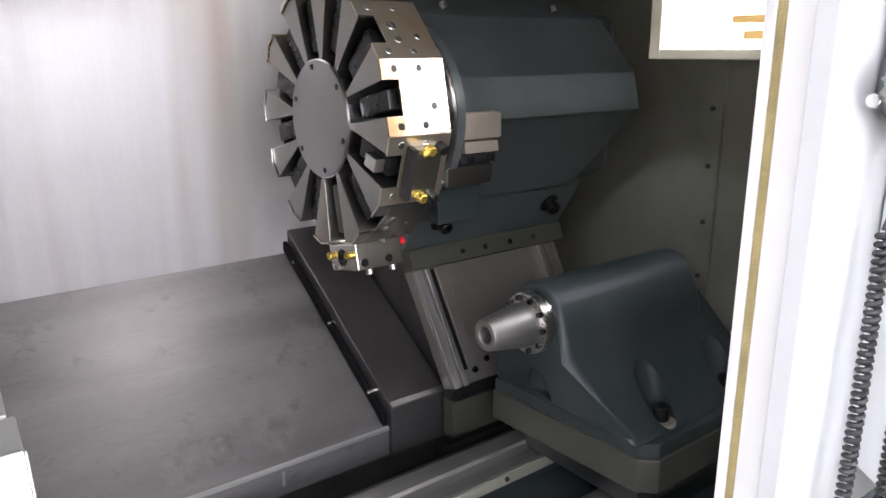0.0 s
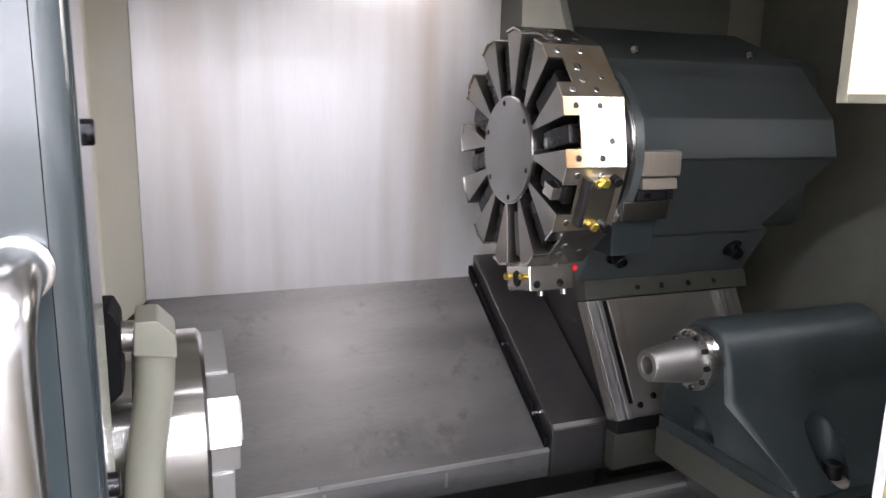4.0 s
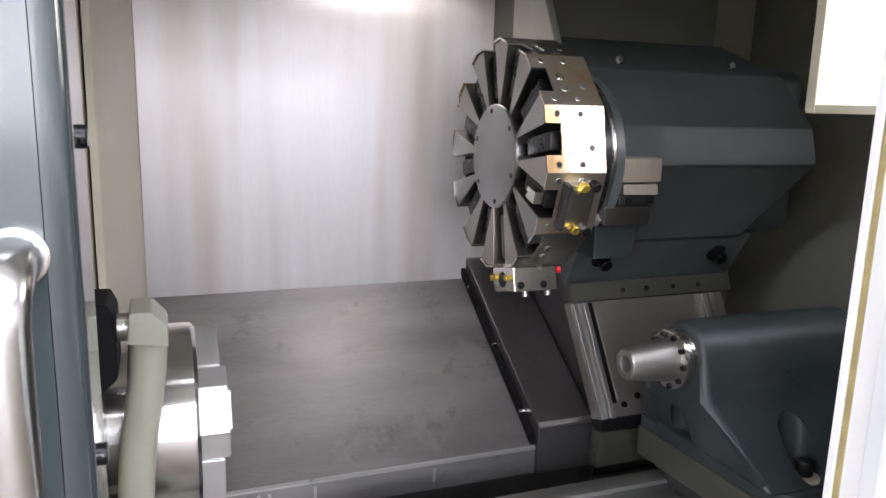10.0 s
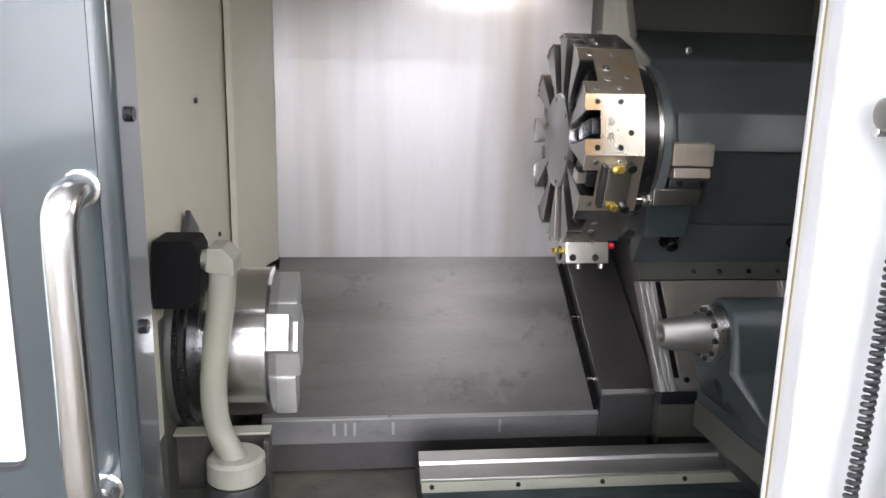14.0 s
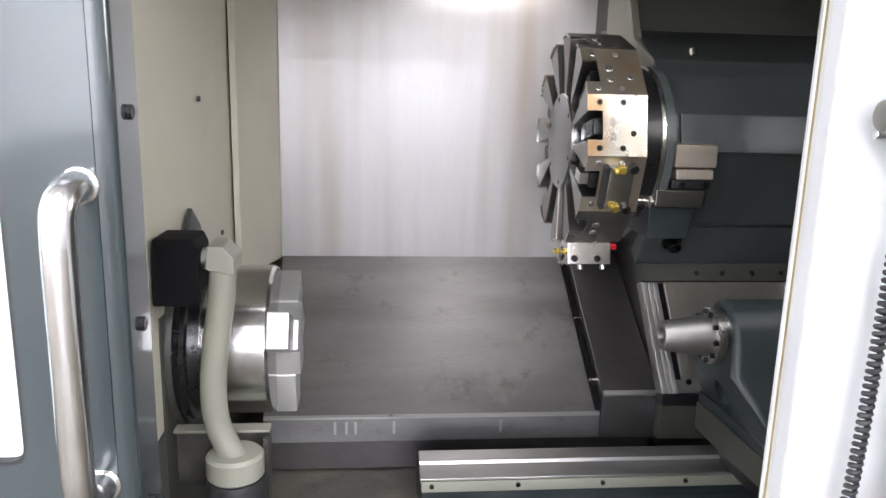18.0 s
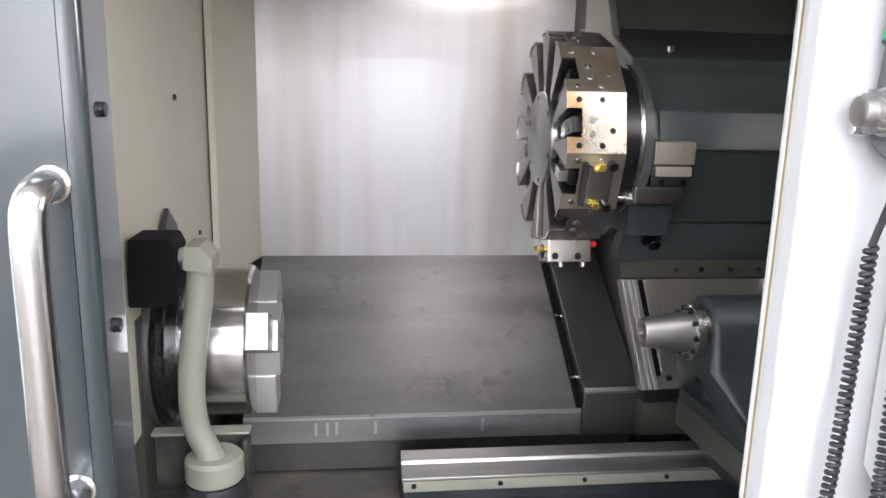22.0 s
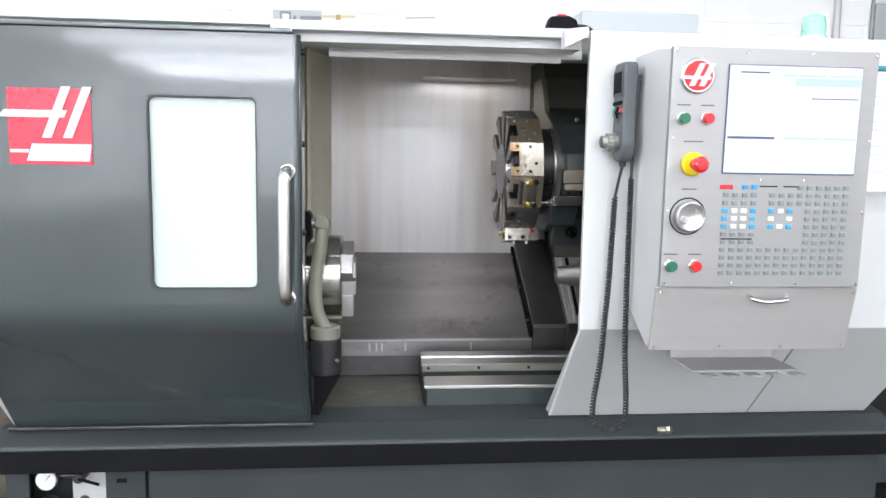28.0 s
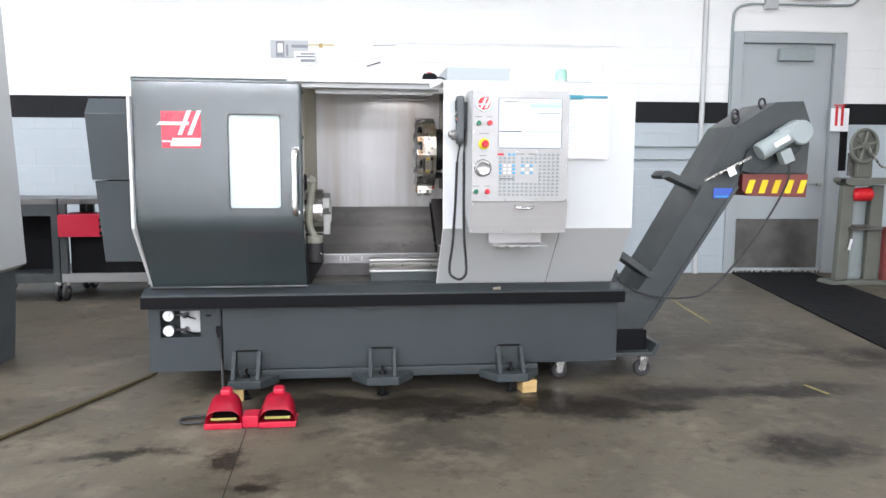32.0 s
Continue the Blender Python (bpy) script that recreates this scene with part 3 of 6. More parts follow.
for i, fx in enumerate((0.446, 1.168, 1.874)):
    back = 0.0 if i == 0 else 0.085
    part("foot_pad", prism([(fx - 0.085, 0.34), (fx + 0.085, 0.34), (fx + 0.17, 0.46), (fx - back - 0.085, 0.46)], "z", 0.07, 0.115, 0.006), M_BASE, base)
    for dx in (-0.075, 0.055):
        part("foot_rib", prism([(0.36, 0.115), (0.474, 0.115), (0.474, 0.245), (0.455, 0.245)], "x", fx + dx, fx + dx + 0.02, 0.003), M_BASE, base)
    part("foot_recess", box(fx - 0.053, fx + 0.053, 0.468, 0.476, 0.116, 0.24, 0.001), M_BASE, base)
    part("recess_edge", box(fx - 0.06, fx + 0.06, 0.462, 0.476, 0.241, 0.25, 0.001), M_BLACK, base)
    part("levelling_bolt", merge(cyl((fx, 0.41, 0.0), (fx, 0.41, 0.165), 0.009), cyl((fx, 0.41, 0.115), (fx, 0.41, 0.135), 0.02, 6), cyl((fx, 0.41, 0.0), (fx, 0.41, 0.012), 0.03)), M_BOLT, base)

# ---- the enclosure ----
enc = thing("lathe_enclosure", (1.2, 0.9, 0.6), "white and cream sheet metal enclosure of a turning machine", "machine enclosure")


def front_profile(a, b):
    """Front sheet between the depths a and b behind the outer face, upright and then sloping in to the ledge."""
    k = 0.42
    return [(0.2 + a, 1.665), (0.2 + a, 0.935 - k * a), (0.497 + 0.75 * a, 0.589), (0.497 + 1.33 * b, 0.589), (0.2 + b, 0.935 - k * b), (0.2 + b, 1.665)]


part("front_panel", prism(front_profile(0.04, 0.07), "x", 1.4755, 2.475, 0.002), M_WHITE, enc, "white painted front panel")


def jamb_strip(a, b, x0):
    """A strip of the jamb between two depths; the jamb splays outwards as it goes in."""
    bm = prism(front_profile(a, b), "x", x0, 1.474, 0)
    for v in bm.verts:
        d = v.co.y - 0.2 if v.co.z > 0.8 else (v.co.y - 0.497) / 1.05
        v.co.x += 0.31 * max(0.0, d)
    return bevel(bm, 0.001, 1)


# unseen liner added to keep bounced light off the table and tailstock
part("bounce_liner", prism([(0.273, 1.66), (0.273, 0.93), (0.555, 0.60), (0.565, 0.60), (0.282, 0.935), (0.282, 1.66)], "x", 1.53, 2.44, 0), M_DIMMED, enc, "unseen dull liner added to cut bounce behind the front panel")
part("jamb", jamb_strip(0.041, 0.104, 1.46), M_JAMB_LIT, enc, "white door jamb")
part("brush_seal", jamb_strip(0.1045, 0.116, 1.461), M_SEAL, enc, "tan brush seal")
part("seal_rail", jamb_strip(0.1165, 0.130, 1.459), M_JAMB_LIT, enc)
part("panel_seam", prism([(0.2385, 0.9172), (0.5255, 0.5892), (0.528, 0.5905), (0.241, 0.919)], "x", 2.088, 2.0905, 0), M_GREYPL, enc)
part("side_panel", prism([(0.273, 1.665), (0.273, 0.925), (0.56, 0.592), (1.72, 0.592), (1.72, 1.665)], "x", 2.463, 2.474, 0.001), M_WHITE, enc)
part("door_track", box(-0.05, 0.775, 0.478, 0.492, 0.588, 0.597, 0.002), M_DARKST, enc, "dull steel door track")
part("left_trim", prism([(0.225, 1.56), (0.225, 0.925), (0.52, 0.59), (0.56, 0.59), (0.30, 0.92), (0.30, 1.56)], "x", -0.053, -0.037, 0.003), M_WHITE, enc, "white edge trim")
part("roof", prism([(0.37, 1.668), (0.65, 1.668), (1.0, 1.742), (1.72, 1.765), (1.72, 1.778), (1.0, 1.755), (0.65, 1.68), (0.37, 1.68)], "x", -0.05, 2.46, 0), M_WHITE, enc)
part("roof_cover", box(1.52, 1.86, 0.50, 0.95, 1.681, 1.765, 0.004), M_DOORG, enc, "pale grey cover on the roof")
part("rear_panel", box(-0.05, 2.462, 1.70, 1.72, 0.5, 1.764, 0), M_CREAM, enc)
part("front_cover", prism([(0.345, 1.667), (0.345, 0.94), (0.62, 0.592), (0.64, 0.592), (0.362, 0.945), (0.362, 1.667)], "x", -0.05, 0.69, 0), M_CREAM, enc)
part("header_rail", merge(box(0.70, 1.46, 0.245, 0.275, 1.645, 1.668, 0.003), box(0.70, 1.46, 0.275, 0.36, 1.622, 1.667, 0.003)), M_WHITE, enc, "white header rail")
part("header_lip", prism([(0.36, 1.60), (0.372, 1.60), (0.372, 1.667), (0.36, 1.667)], "x", 0.83, 1.43, 0.002), M_WHITE, enc)
part("header_gusset", prism([(1.40, 1.615), (1.459, 1.645), (1.459, 1.668), (1.40, 1.66)], "y", 0.21, 0.244, 0.002), M_WHITE, enc)
hw = prism([(0.363, 0.88), (0.363, 1.667), (0.65, 1.667), (1.0, 1.74), (1.69, 1.762), (1.69, 0.88)], "x", 0.60, 0.694, 0)
part("corner_column", prism([(0.698, 1.225), (0.712, 1.232), (0.773, 1.462), (0.773, 1.69), (0.698, 1.69)], "z", 0.962, 1.748, 0.003), M_CREAM, enc, "cream corner column")
part("headstock_wall", hw, M_CREAM, enc, "cream painted headstock wall")
# lower part of the headstock wall, darker than the cream above
part("headstock_foot", prism([(0.62, 0.56), (0.62, 1.06), (0.93, 1.06), (0.96, 0.90), (1.69, 0.879), (1.69, 0.56)], "x", 0.60, 0.697, 0.002), M_DARKENED, enc, "darker lower piece of the headstock")
for y, z in ((0.936, 1.38), (1.10, 1.10), (0.80, 1.06)):
    part("wall_screw", cyl((0.690, y, z), (0.699, y, z), 0.005, 10), M_DARKST, enc)
part("end_wall", prism([(0.31, 1.667), (0.31, 0.95), (0.60, 0.60), (0.97, 0.60), (0.97, 1.73), (0.65, 1.667)], "x", 2.445, 2.460, 0), M_DIMMED, enc, "cream end wall, its shade put into a dimmed colour")
part("rear_guard", prism([(0.971, 0.55), (0.971, 1.741), (1.0, 1.748), (1.60, 1.768), (1.60, 0.55)], "x", 2.443, 2.458, 0), M_DIMMED, enc, "dark sliding guard sheet")
part("corner_strip", box(2.43, 2.443, 0.955, 1.01, 0.8, 1.667, 0.002), M_DIMMED, enc)
for z in (0.86, 1.0, 1.14, 1.28, 1.42, 1.56):
    part("strip_screw", cyl((2.424, 0.98, z), (2.432, 0.98, z), 0.006, 8), M_DARKST, enc)
part("rear_wall", box(1.60, 2.442, 1.54, 1.555, 0.55, 1.766, 0), M_CREAM, enc, "cream rear wall")
part("guide_rod", cyl((1.648, 1.455, 1.30), (1.648, 1.455, 1.75), 0.010, 14), M_STEEL, enc)
part("sump_floor", box(0.60, 2.45, 0.645, 1.54, 0.548, 0.556, 0), M_SUMP, enc, "dirty steel sump floor with chips")
part("light_box", merge(box(1.719, 1.90, 0.612, 0.63, 1.405, 1.667, 0.002), box(1.719, 1.90, 0.275, 0.6115, 1.405, 1.418, 0.002), box(1.885, 1.90, 0.275, 0.6115, 1.4185, 1.667, 0)), M_CREAM, enc, "open light box in a cream frame")
part("light_diffuser", box(1.878, 1.884, 0.278, 0.611, 1.419, 1.66, 0), M_LAMP, enc, "lit white diffuser")
for y0, y1, z0, z1 in ((0.36, 0.56, 1.432, 1.444), (0.36, 0.42, 1.445, 1.50), (0.47, 0.58, 1.455, 1.466), (0.28, 0.35, 1.43, 1.45)):
    part("light_rib", box(1.84, 1.865, y0, y1, z0, z1, 0.003), M_WOOD, enc, "brown rib in the light box")
# thin case and hangers added for the unseen roof lamp
part("roof_lamp_case", box(1.13, 1.49, 1.275, 1.385, 1.6585, 1.664, 0.001), M_SHEET, enc, "thin case added for the unseen roof lamp")
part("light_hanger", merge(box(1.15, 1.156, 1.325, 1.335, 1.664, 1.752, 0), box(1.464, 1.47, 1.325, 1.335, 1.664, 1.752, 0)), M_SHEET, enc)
# case added to go with the unseen header lamp
part("header_fill_case", box(0.95, 1.49, 0.374, 0.395, 1.612, 1.64, 0.003), M_WHITE, enc, "narrow case added behind the header for an unseen lamp")

back_sheet = solo("back_sheet", box(0.774, 1.635, 1.47, 1.476, 0.962, 1.752, 0.001), M_SHEET, "bright galvanised rear guard sheet with vertical streaks", "guard sheet")
way = thing("way_cover", (1.1, 1.2, 0.7), "dark oiled steel sliding way cover, sloping to the front", "way cover")
part("plate", prism([(1.051, 0.695), (1.469, 0.966), (1.469, 0.95), (1.062, 0.680), (1.062, 0.637), (1.051, 0.637)], "x", 0.777, 1.531, 0.0015), M_PLATE, way)
part("apron", prism([(1.068, 0.66), (1.075, 0.56), (1.085, 0.56), (1.085, 0.66)], "x", 0.70, 1.66, 0.001), M_STEP, way)
# bright strip draws the highlight along the worn front edge
part("front_edge", prism([(1.0485, 0.6925), (1.0485, 0.6970), (1.0535, 0.7005), (1.057, 0.6985)], "x", 0.778, 1.530, 0), M_JAW, way, "worn front edge with its highlight as a bright strip")
for sx in (0.93, 0.955, 0.975, 1.06, 1.30):
    part("scrape", box(sx, sx + 0.006, 1.0498, 1.0508, 0.655, 0.685, 0), M_RAIL, way, "pale scrape")
step = thing("step_cover", (1.6, 1.2, 0.65), "raised dark steel way cover beside the cross slide", "way cover")
part("cover", prism([(1.043, 0.637), (1.043, 0.742), (1.05, 0.749), (1.478, 1.024), (1.478, 0.95), (1.06, 0.68), (1.06, 0.637)], "x", 1.532, 1.664, 0.003), M_STEP, step)
# highlight on the step's worn edge, also drawn as a strip
part("front_edge", prism([(1.0415, 0.741), (1.0415, 0.745), (1.049, 0.7525), (1.051, 0.7515)], "x", 1.534, 1.662, 0), M_RAIL, step, "worn front edge with its highlight as a bright strip")
part("edge_bead", prism([(1.056, 0.700), (1.056, 0.722), (1.478, 0.998), (1.478, 0.976)], "x", 1.520, 1.531, 0.002), M_BLACK, step, "black wiper along the edge")
for s in (0.12, 0.5, 0.88):
    part("screw", cyl((1.519, 1.06 + 0.41 * s, 0.722 + 0.265 * s), (1.533, 1.06 + 0.41 * s, 0.722 + 0.265 * s), 0.004, 8), M_STEEL, step)

# bed with two guide rails
bed = thing("lathe_bed", (1.8, 0.8, 0.55), "dark painted bed with two bright ground steel rails", "machine bed")
part("casting", prism([(0.638, 0.557), (0.638, 0.640), (0.70, 0.640), (0.72, 0.620), (0.83, 0.620), (0.83, 0.655), (0.905, 0.680), (0.95, 0.66), (1.03, 0.60), (1.03, 0.557)], "x", 1.112, 2.55, 0.003), M_HOUSE, bed)
part("rail", prism([(0.832, 0.656), (0.832, 0.666), (0.848, 0.674), (0.852, 0.670), (0.868, 0.677), (0.870, 0.684), (0.895, 0.694), (0.908, 0.686), (0.908, 0.680)], "x", 1.108, 2.5, 0.001), M_RAIL, bed, "bright ground guide rail")
part("rail", prism([(0.636, 0.641), (0.636, 0.652), (0.688, 0.668), (0.70, 0.655), (0.70, 0.641)], "x", 1.104, 2.5, 0.002), M_RAIL, bed, "bright ground guide rail")
part("rail_edge", box(1.11, 2.5, 0.824, 0.830, 0.642, 0.664, 0.001), M_PIPE, bed, "pale edge strip")
for k in range(8):
    part("rail_screw", cyl((1.13 + 0.17 * k, 0.820, 0.655), (1.13 + 0.17 * k, 0.826, 0.655), 0.005, 8), M_BOLT, bed)

# ---- cross slide, turret housing and turret ----
slide = thing("cross_slide", (1.83, 1.05, 0.7), "inclined cross slide with a ground steel table and edges darkened as in shade", "cross slide")


def on_table(s, out):
    """A point of the table's slope: s from front to rear, out in front of it."""
    y0, z0, y1, z1 = 0.995, 0.767, 1.08, 0.998
    d = Vector((y1 - y0, z1 - z0)).normalized()
    return (y0 + (y1 - y0) * s - d.y * out, z0 + (z1 - z0) * s + d.x * out)



def slanted(bm, amount=0.036):
    """The table's edges run slightly aslant."""
    for v in bm.verts:
        v.co.x -= amount * min(1.3, max(0.0, (v.co.z - 0.767) / 0.231))
    return bm


part("table", slanted(prism([on_table(0, 0), on_table(1, 0), on_table(1, -0.03), on_table(0, -0.03)], "x", 1.646, 2.04, 0.002)), M_TABLE, slide)
for x0, x1, o, s0 in ((1.646, 1.658, 0.012, 0), (1.661, 1.668, 0.005, 0), (1.671, 1.682, 0.012, 0), (1.70, 1.724, 0.003, 0.15), (1.98, 1.992, 0.012, 0), (1.998, 2.012, 0.008, 0)):
    part("edge_strip", slanted(prism([on_table(s0, 0.001), on_table(0.99, 0.001), on_table(0.99, o), on_table(s0, o)], "x", x0, x1, 0.0015)), M_RAIL if o > 0.004 else M_TABLE, slide)
part("groove", slanted(prism([on_table(0.12, 0.0005), on_table(0.99, 0.0005), on_table(0.99, 0.0022), on_table(0.12, 0.0022)], "x", 1.684, 1.697, 0)), M_BLACK, slide)
part("rear_edge", prism([on_table(1.005, 0.006), on_table(1.17, 0.006), on_table(1.17, -0.03), on_table(1.005, -0.03)], "x", 1.612, 2.03, 0.002), M_DARKENED, slide, "painted edge, darkened for the housing's shade")
part("body", prism([(1.03, 0.62), (1.03, 0.76), (1.115, 1.0), (1.16, 1.10), (1.48, 1.10), (1.48, 0.62)], "x", 1.666, 2.03, 0.002), M_DARKST, slide, "dark slide body")
part("lip", prism([(0.994, 0.7365), (0.994, 0.766), (1.03, 0.766), (1.03, 0.7365)], "x", 1.650, 2.02, 0.002), M_DARKST, slide)
part("front_skirt", prism([(0.999, 0.655), (0.999, 0.736), (1.03, 0.736), (1.03, 0.655)], "x", 1.650, 1.95, 0.002), M_DARKENED, slide, "painted skirt, darkened as in shade")
for x in (1.74, 1.80, 1.87, 1.94):
    y, z = on_table(1.08, 0.008)
    part("screw", cyl((x, y, z), (x, y + 0.02, z - 0.01), 0.006, 8), M_BOLT, slide)
for x, s in ((1.71, 0.10), (1.745, 0.16), (1.95, 0.2)):
    y, z = on_table(s, 0.004)
    part("screw", cyl((x, y, z), (x, y + 0.02, z - 0.01), 0.007, 8), M_BOLT, slide)

part("column", prism([(1.21, 1.10), (1.21, 1.66), (1.25, 1.735), (1.52, 1.735), (1.52, 1.10)], "x", 1.585, 2.03, 0.003), M_DARKENED, slide, "olive grey painted slide column")
house = thing("turret_housing", (1.8, 1.1, 1.1), "dark green grey cast housing of a tool turret", "turret housing")
PRO = [(1.40, 1.56), (1.18, 1.547), (1.02, 1.478), (0.925, 1.374), (0.905, 1.302), (1.02, 1.140), (1.12, 1.09), (1.40, 1.09)]
hb = prism(PRO, "x", 1.575, 2.06, 0)
for v in hb.verts:
    if v.co.x > 2 and v.co.z < 1.2:
        v.co.x = 1.985
    if v.co.x > 2 and v.co.z > 1.5:
        v.co.x = 2.03
bevel(hb, 0.006)
part("body", hb, M_CAST, house)
part("front_collar", lathe((1.556, 1.02, 1.311), (1.574, 1.02, 1.311), [(0, 0.146), (0.1, 0.1525), (1, 0.1535)], 56), M_CAST, house)
part("collar_web", prism([(1.34, 1.66), (1.21, 1.66), (1.14, 1.53), (1.02, 1.475), (1.0, 1.42), (1.20, 1.35), (1.34, 1.35)], "x", 1.572, 1.592, 0.006), M_DIMMED, house, "scraped olive grey web")
part("rear_body", box(2.0, 2.22, 1.10, 1.40, 1.12, 1.50, 0.04, 3), M_CAST, house)
part("raised_pad", prism([(0.922, 1.372), (0.915, 1.374), (0.897, 1.303), (0.904, 1.300)], "x", 1.60, 2.04, 0.001), M_CAST, house)
part("foot_plate", prism([(1.03, 1.138), (1.065, 1.15), (1.13, 1.06), (1.095, 1.035)], "x", 1.60, 2.03, 0.004), M_CAST, house)
for x in (1.665, 1.96):
    part("foot_bolt", merge(cyl((x, 1.055, 1.095), (x, 1.09, 1.115), 0.024), cyl((x, 1.035, 1.083), (x, 1.06, 1.098), 0.014)), M_BOLT, house)
for x in (1.671, 1.95):
    part("eye_screw", cyl((x, 1.05, 1.49), (x, 1.055, 1.503), 0.007, 8), M_STEEL, house)
setter = thing("tool_probe", (1.62, 0.9, 1.13), "bare aluminium coolant block bolted to the turret housing", "coolant block")
part("pad", prism([(0.884, 1.318), (0.93, 1.322), (0.93, 1.272), (0.884, 1.274)], "x", 1.584, 1.667, 0.004), M_PAD, setter)
part("lower_pad", prism([(0.889, 1.271), (0.93, 1.271), (0.93, 1.251), (0.886, 1.251)], "x", 1.590, 1.664, 0.003), M_PAD, setter)
part("pad_foot", box(1.584, 1.662, 0.892, 0.95, 1.231, 1.2505, 0.004), M_DARKST, setter)
for x in (1.604, 1.648):
    part("pad_screw", cyl((x, 0.886, 1.241), (x, 0.895, 1.241), 0.006, 10), M_BOLT, setter)
part("block", prism([(1.553, 1.2305), (1.652, 1.2305), (1.648, 1.197), (1.553, 1.197)], "y", 0.888, 0.97, 0.003), M_TURRET, setter)
part("nozzle", merge(cyl((1.510, 0.905, 1.206), (1.545, 0.905, 1.206), 0.009), cyl((1.543, 0.905, 1.206), (1.554, 0.905, 1.206), 0.013, 6)), M_STEEL, setter)
part("bracket", prism([(1.553, 1.196), (1.648, 1.196), (1.635, 1.13), (1.553, 1.13)], "y", 0.915, 1.04, 0.003), M_HOUSE, setter)

AX, AY, AZ = 1.391, 1.020, 1.311
turret = thing("tool_turret", (1.45, AY, AZ), "twelve sided steel tool turret with rust stained stations", "tool turret")
APO = 0.205
VR = APO / math.cos(radians(15))


TURN = -12.0          # the turret stands between two stations


def gon(r, n=12, off=15 + TURN):
    return [(AY + r * math.cos(radians(off + 360 / n * i)), AZ + r * math.sin(radians(off + 360 / n * i))) for i in range(n)]


part("ring", prism(gon(VR - 0.0035), "x", 1.454, 1.4975, 0.0015), M_DARKST, turret)
part("barrel", lathe((1.394, AY, AZ), (1.455, AY, AZ), [(0, 0.096), (1, 0.096)], 48), M_BRIGHT, turret)
part("hub", lathe((AX, AY, AZ), (1.400, AY, AZ), [(0, 0.001), (0, 0.093), (0.1, 0.094), (1, 0.094)], 48), M_HUB, turret, "turned steel hub disc")
part("neck", lathe((1.497, AY, AZ), (1.558, AY, AZ), [(0, 0.146), (0.1, 0.151), (1, 0.151)], 56), M_NECK, turret, "black neck ring")
part("neck_band", lathe((1.549, AY, AZ), (1.556, AY, AZ), [(0, 0.1535), (1, 0.1535)], 56), M_STEEL, turret)
for k in range(6):
    a = radians(60 * k + 20)
    part("hub_screw", cyl((AX - 0.001, AY + 0.083 * math.cos(a), AZ + 0.083 * math.sin(a)), (AX + 0.01, AY + 0.083 * math.cos(a), AZ + 0.083 * math.sin(a)), 0.005, 8), M_BOLT, turret)


def at_station(deg, x, r, t):
    """A place at a station: along the axis, out from the axis, and sideways along the flat."""
    a = radians(deg + TURN)
    return Vector((x - 0.0155, AY + r * math.cos(a) - t * math.sin(a), AZ + r * math.sin(a) + t * math.cos(a)))


def station_block(deg, x0, x1, r0, r1, t0, t1, bev=0.002):
    bm = box(x0, x1, r0, r1, t0, t1, bev)
    for v in bm.verts:
        v.co = at_station(deg, v.co.x, v.co.y, v.co.z)
    return bm


for k in range(12):
    va = 30 * k + 15
    pts = []
    for r, t in ((0.088, -0.003), (0.088, 0.003)):
        pts.append(at_station(va, 0, r, t))
    flat1, flat0 = va + 15, va - 15
    e = 0.029
    ao = APO - 0.004
    pts += [at_station(flat1, 0, ao, -0.055 + e), at_station(va, 0, VR - 0.005, 0), at_station(flat0, 0, ao, 0.055 - e)]
    wedge = prism([(p.y, p.z) for p in pts], "x", 1.393, 1.455, 0)
    for v in wedge.verts:                       # the face falls back towards the hub
        r = math.hypot(v.co.y - AY, v.co.z - AZ)
        if v.co.x < 1.42 and r < 0.15:
            v.co.x = 1.397
    bevel(wedge, 0.0015)
    part("station_wedge", wedge, M_TURRET, turret)
for k in range(12):
    a = 30 * k
    part("clamp", station_block(a, 1.421, 1.4695, 0.108, 0.190, -0.016, 0.016, 0.005), M_BOLT, turret, "blackened tool clamp")
    hw_, hn, th = 0.0545, 0.026, 0.0035
    outline = [(1.515, -hw_), (1.515, hw_), (1.406, hw_), (1.406, hn), (1.434, hn), (1.434, -hn), (1.406, -hn), (1.406, -hw_)]
    cp = bmesh.new()
    lo = [cp.verts.new(at_station(a, x, APO - th, t)) for x, t in outline]
    hi = [cp.verts.new(at_station(a, x, APO, t)) for x, t in outline]
    cp.faces.new(lo)
    cp.faces.new(hi[::-1])
    for i in range(8):
        cp.faces.new((lo[i], hi[i], hi[(i + 1) % 8], lo[(i + 1) % 8]))
    part("station_plate", bevel(cp, 0.0008, 1), M_RUSTY if k in (5, 7, 2) else M_FACE if k == 6 else M_FLAT, turret, "rust stained plate" if k in (5, 7, 2) else "", smooth=False)
    for x, t in ((1.428, -0.041), (1.428, 0.041), (1.471, -0.041), (1.471, 0.041), (1.490, 0.014)):
        part("bolt_hole", cyl(at_station(a, x, APO - 0.01, t), at_station(a, x, APO + 0.0008, t), 0.0055, 10), M_BOLT if k == 6 else M_BRIGHT, turret)
    for x, t, r in ((1.453, 0.020, 0.0062), (1.453, -0.006, 0.0075)):
        part("coolant_plug", cyl(at_station(a, x, APO - 0.01, t), at_station(a, x, APO + 0.0015, t), r, 12), M_STEEL, turret)
hold = thing("tool_holder", at_station(210, 1.46, APO, 0), "grey steel clamp plate with brass nozzles on the turret", "tool holder")
part("plate", station_block(210, 1.447, 1.492, APO + 0.001, APO + 0.016, -0.040, 0.040), M_FLAT, hold)
part("wedge_strip", station_block(210, 1.437, 1.446, APO + 0.001, APO + 0.02, -0.041, 0.041), M_DARKST, hold)
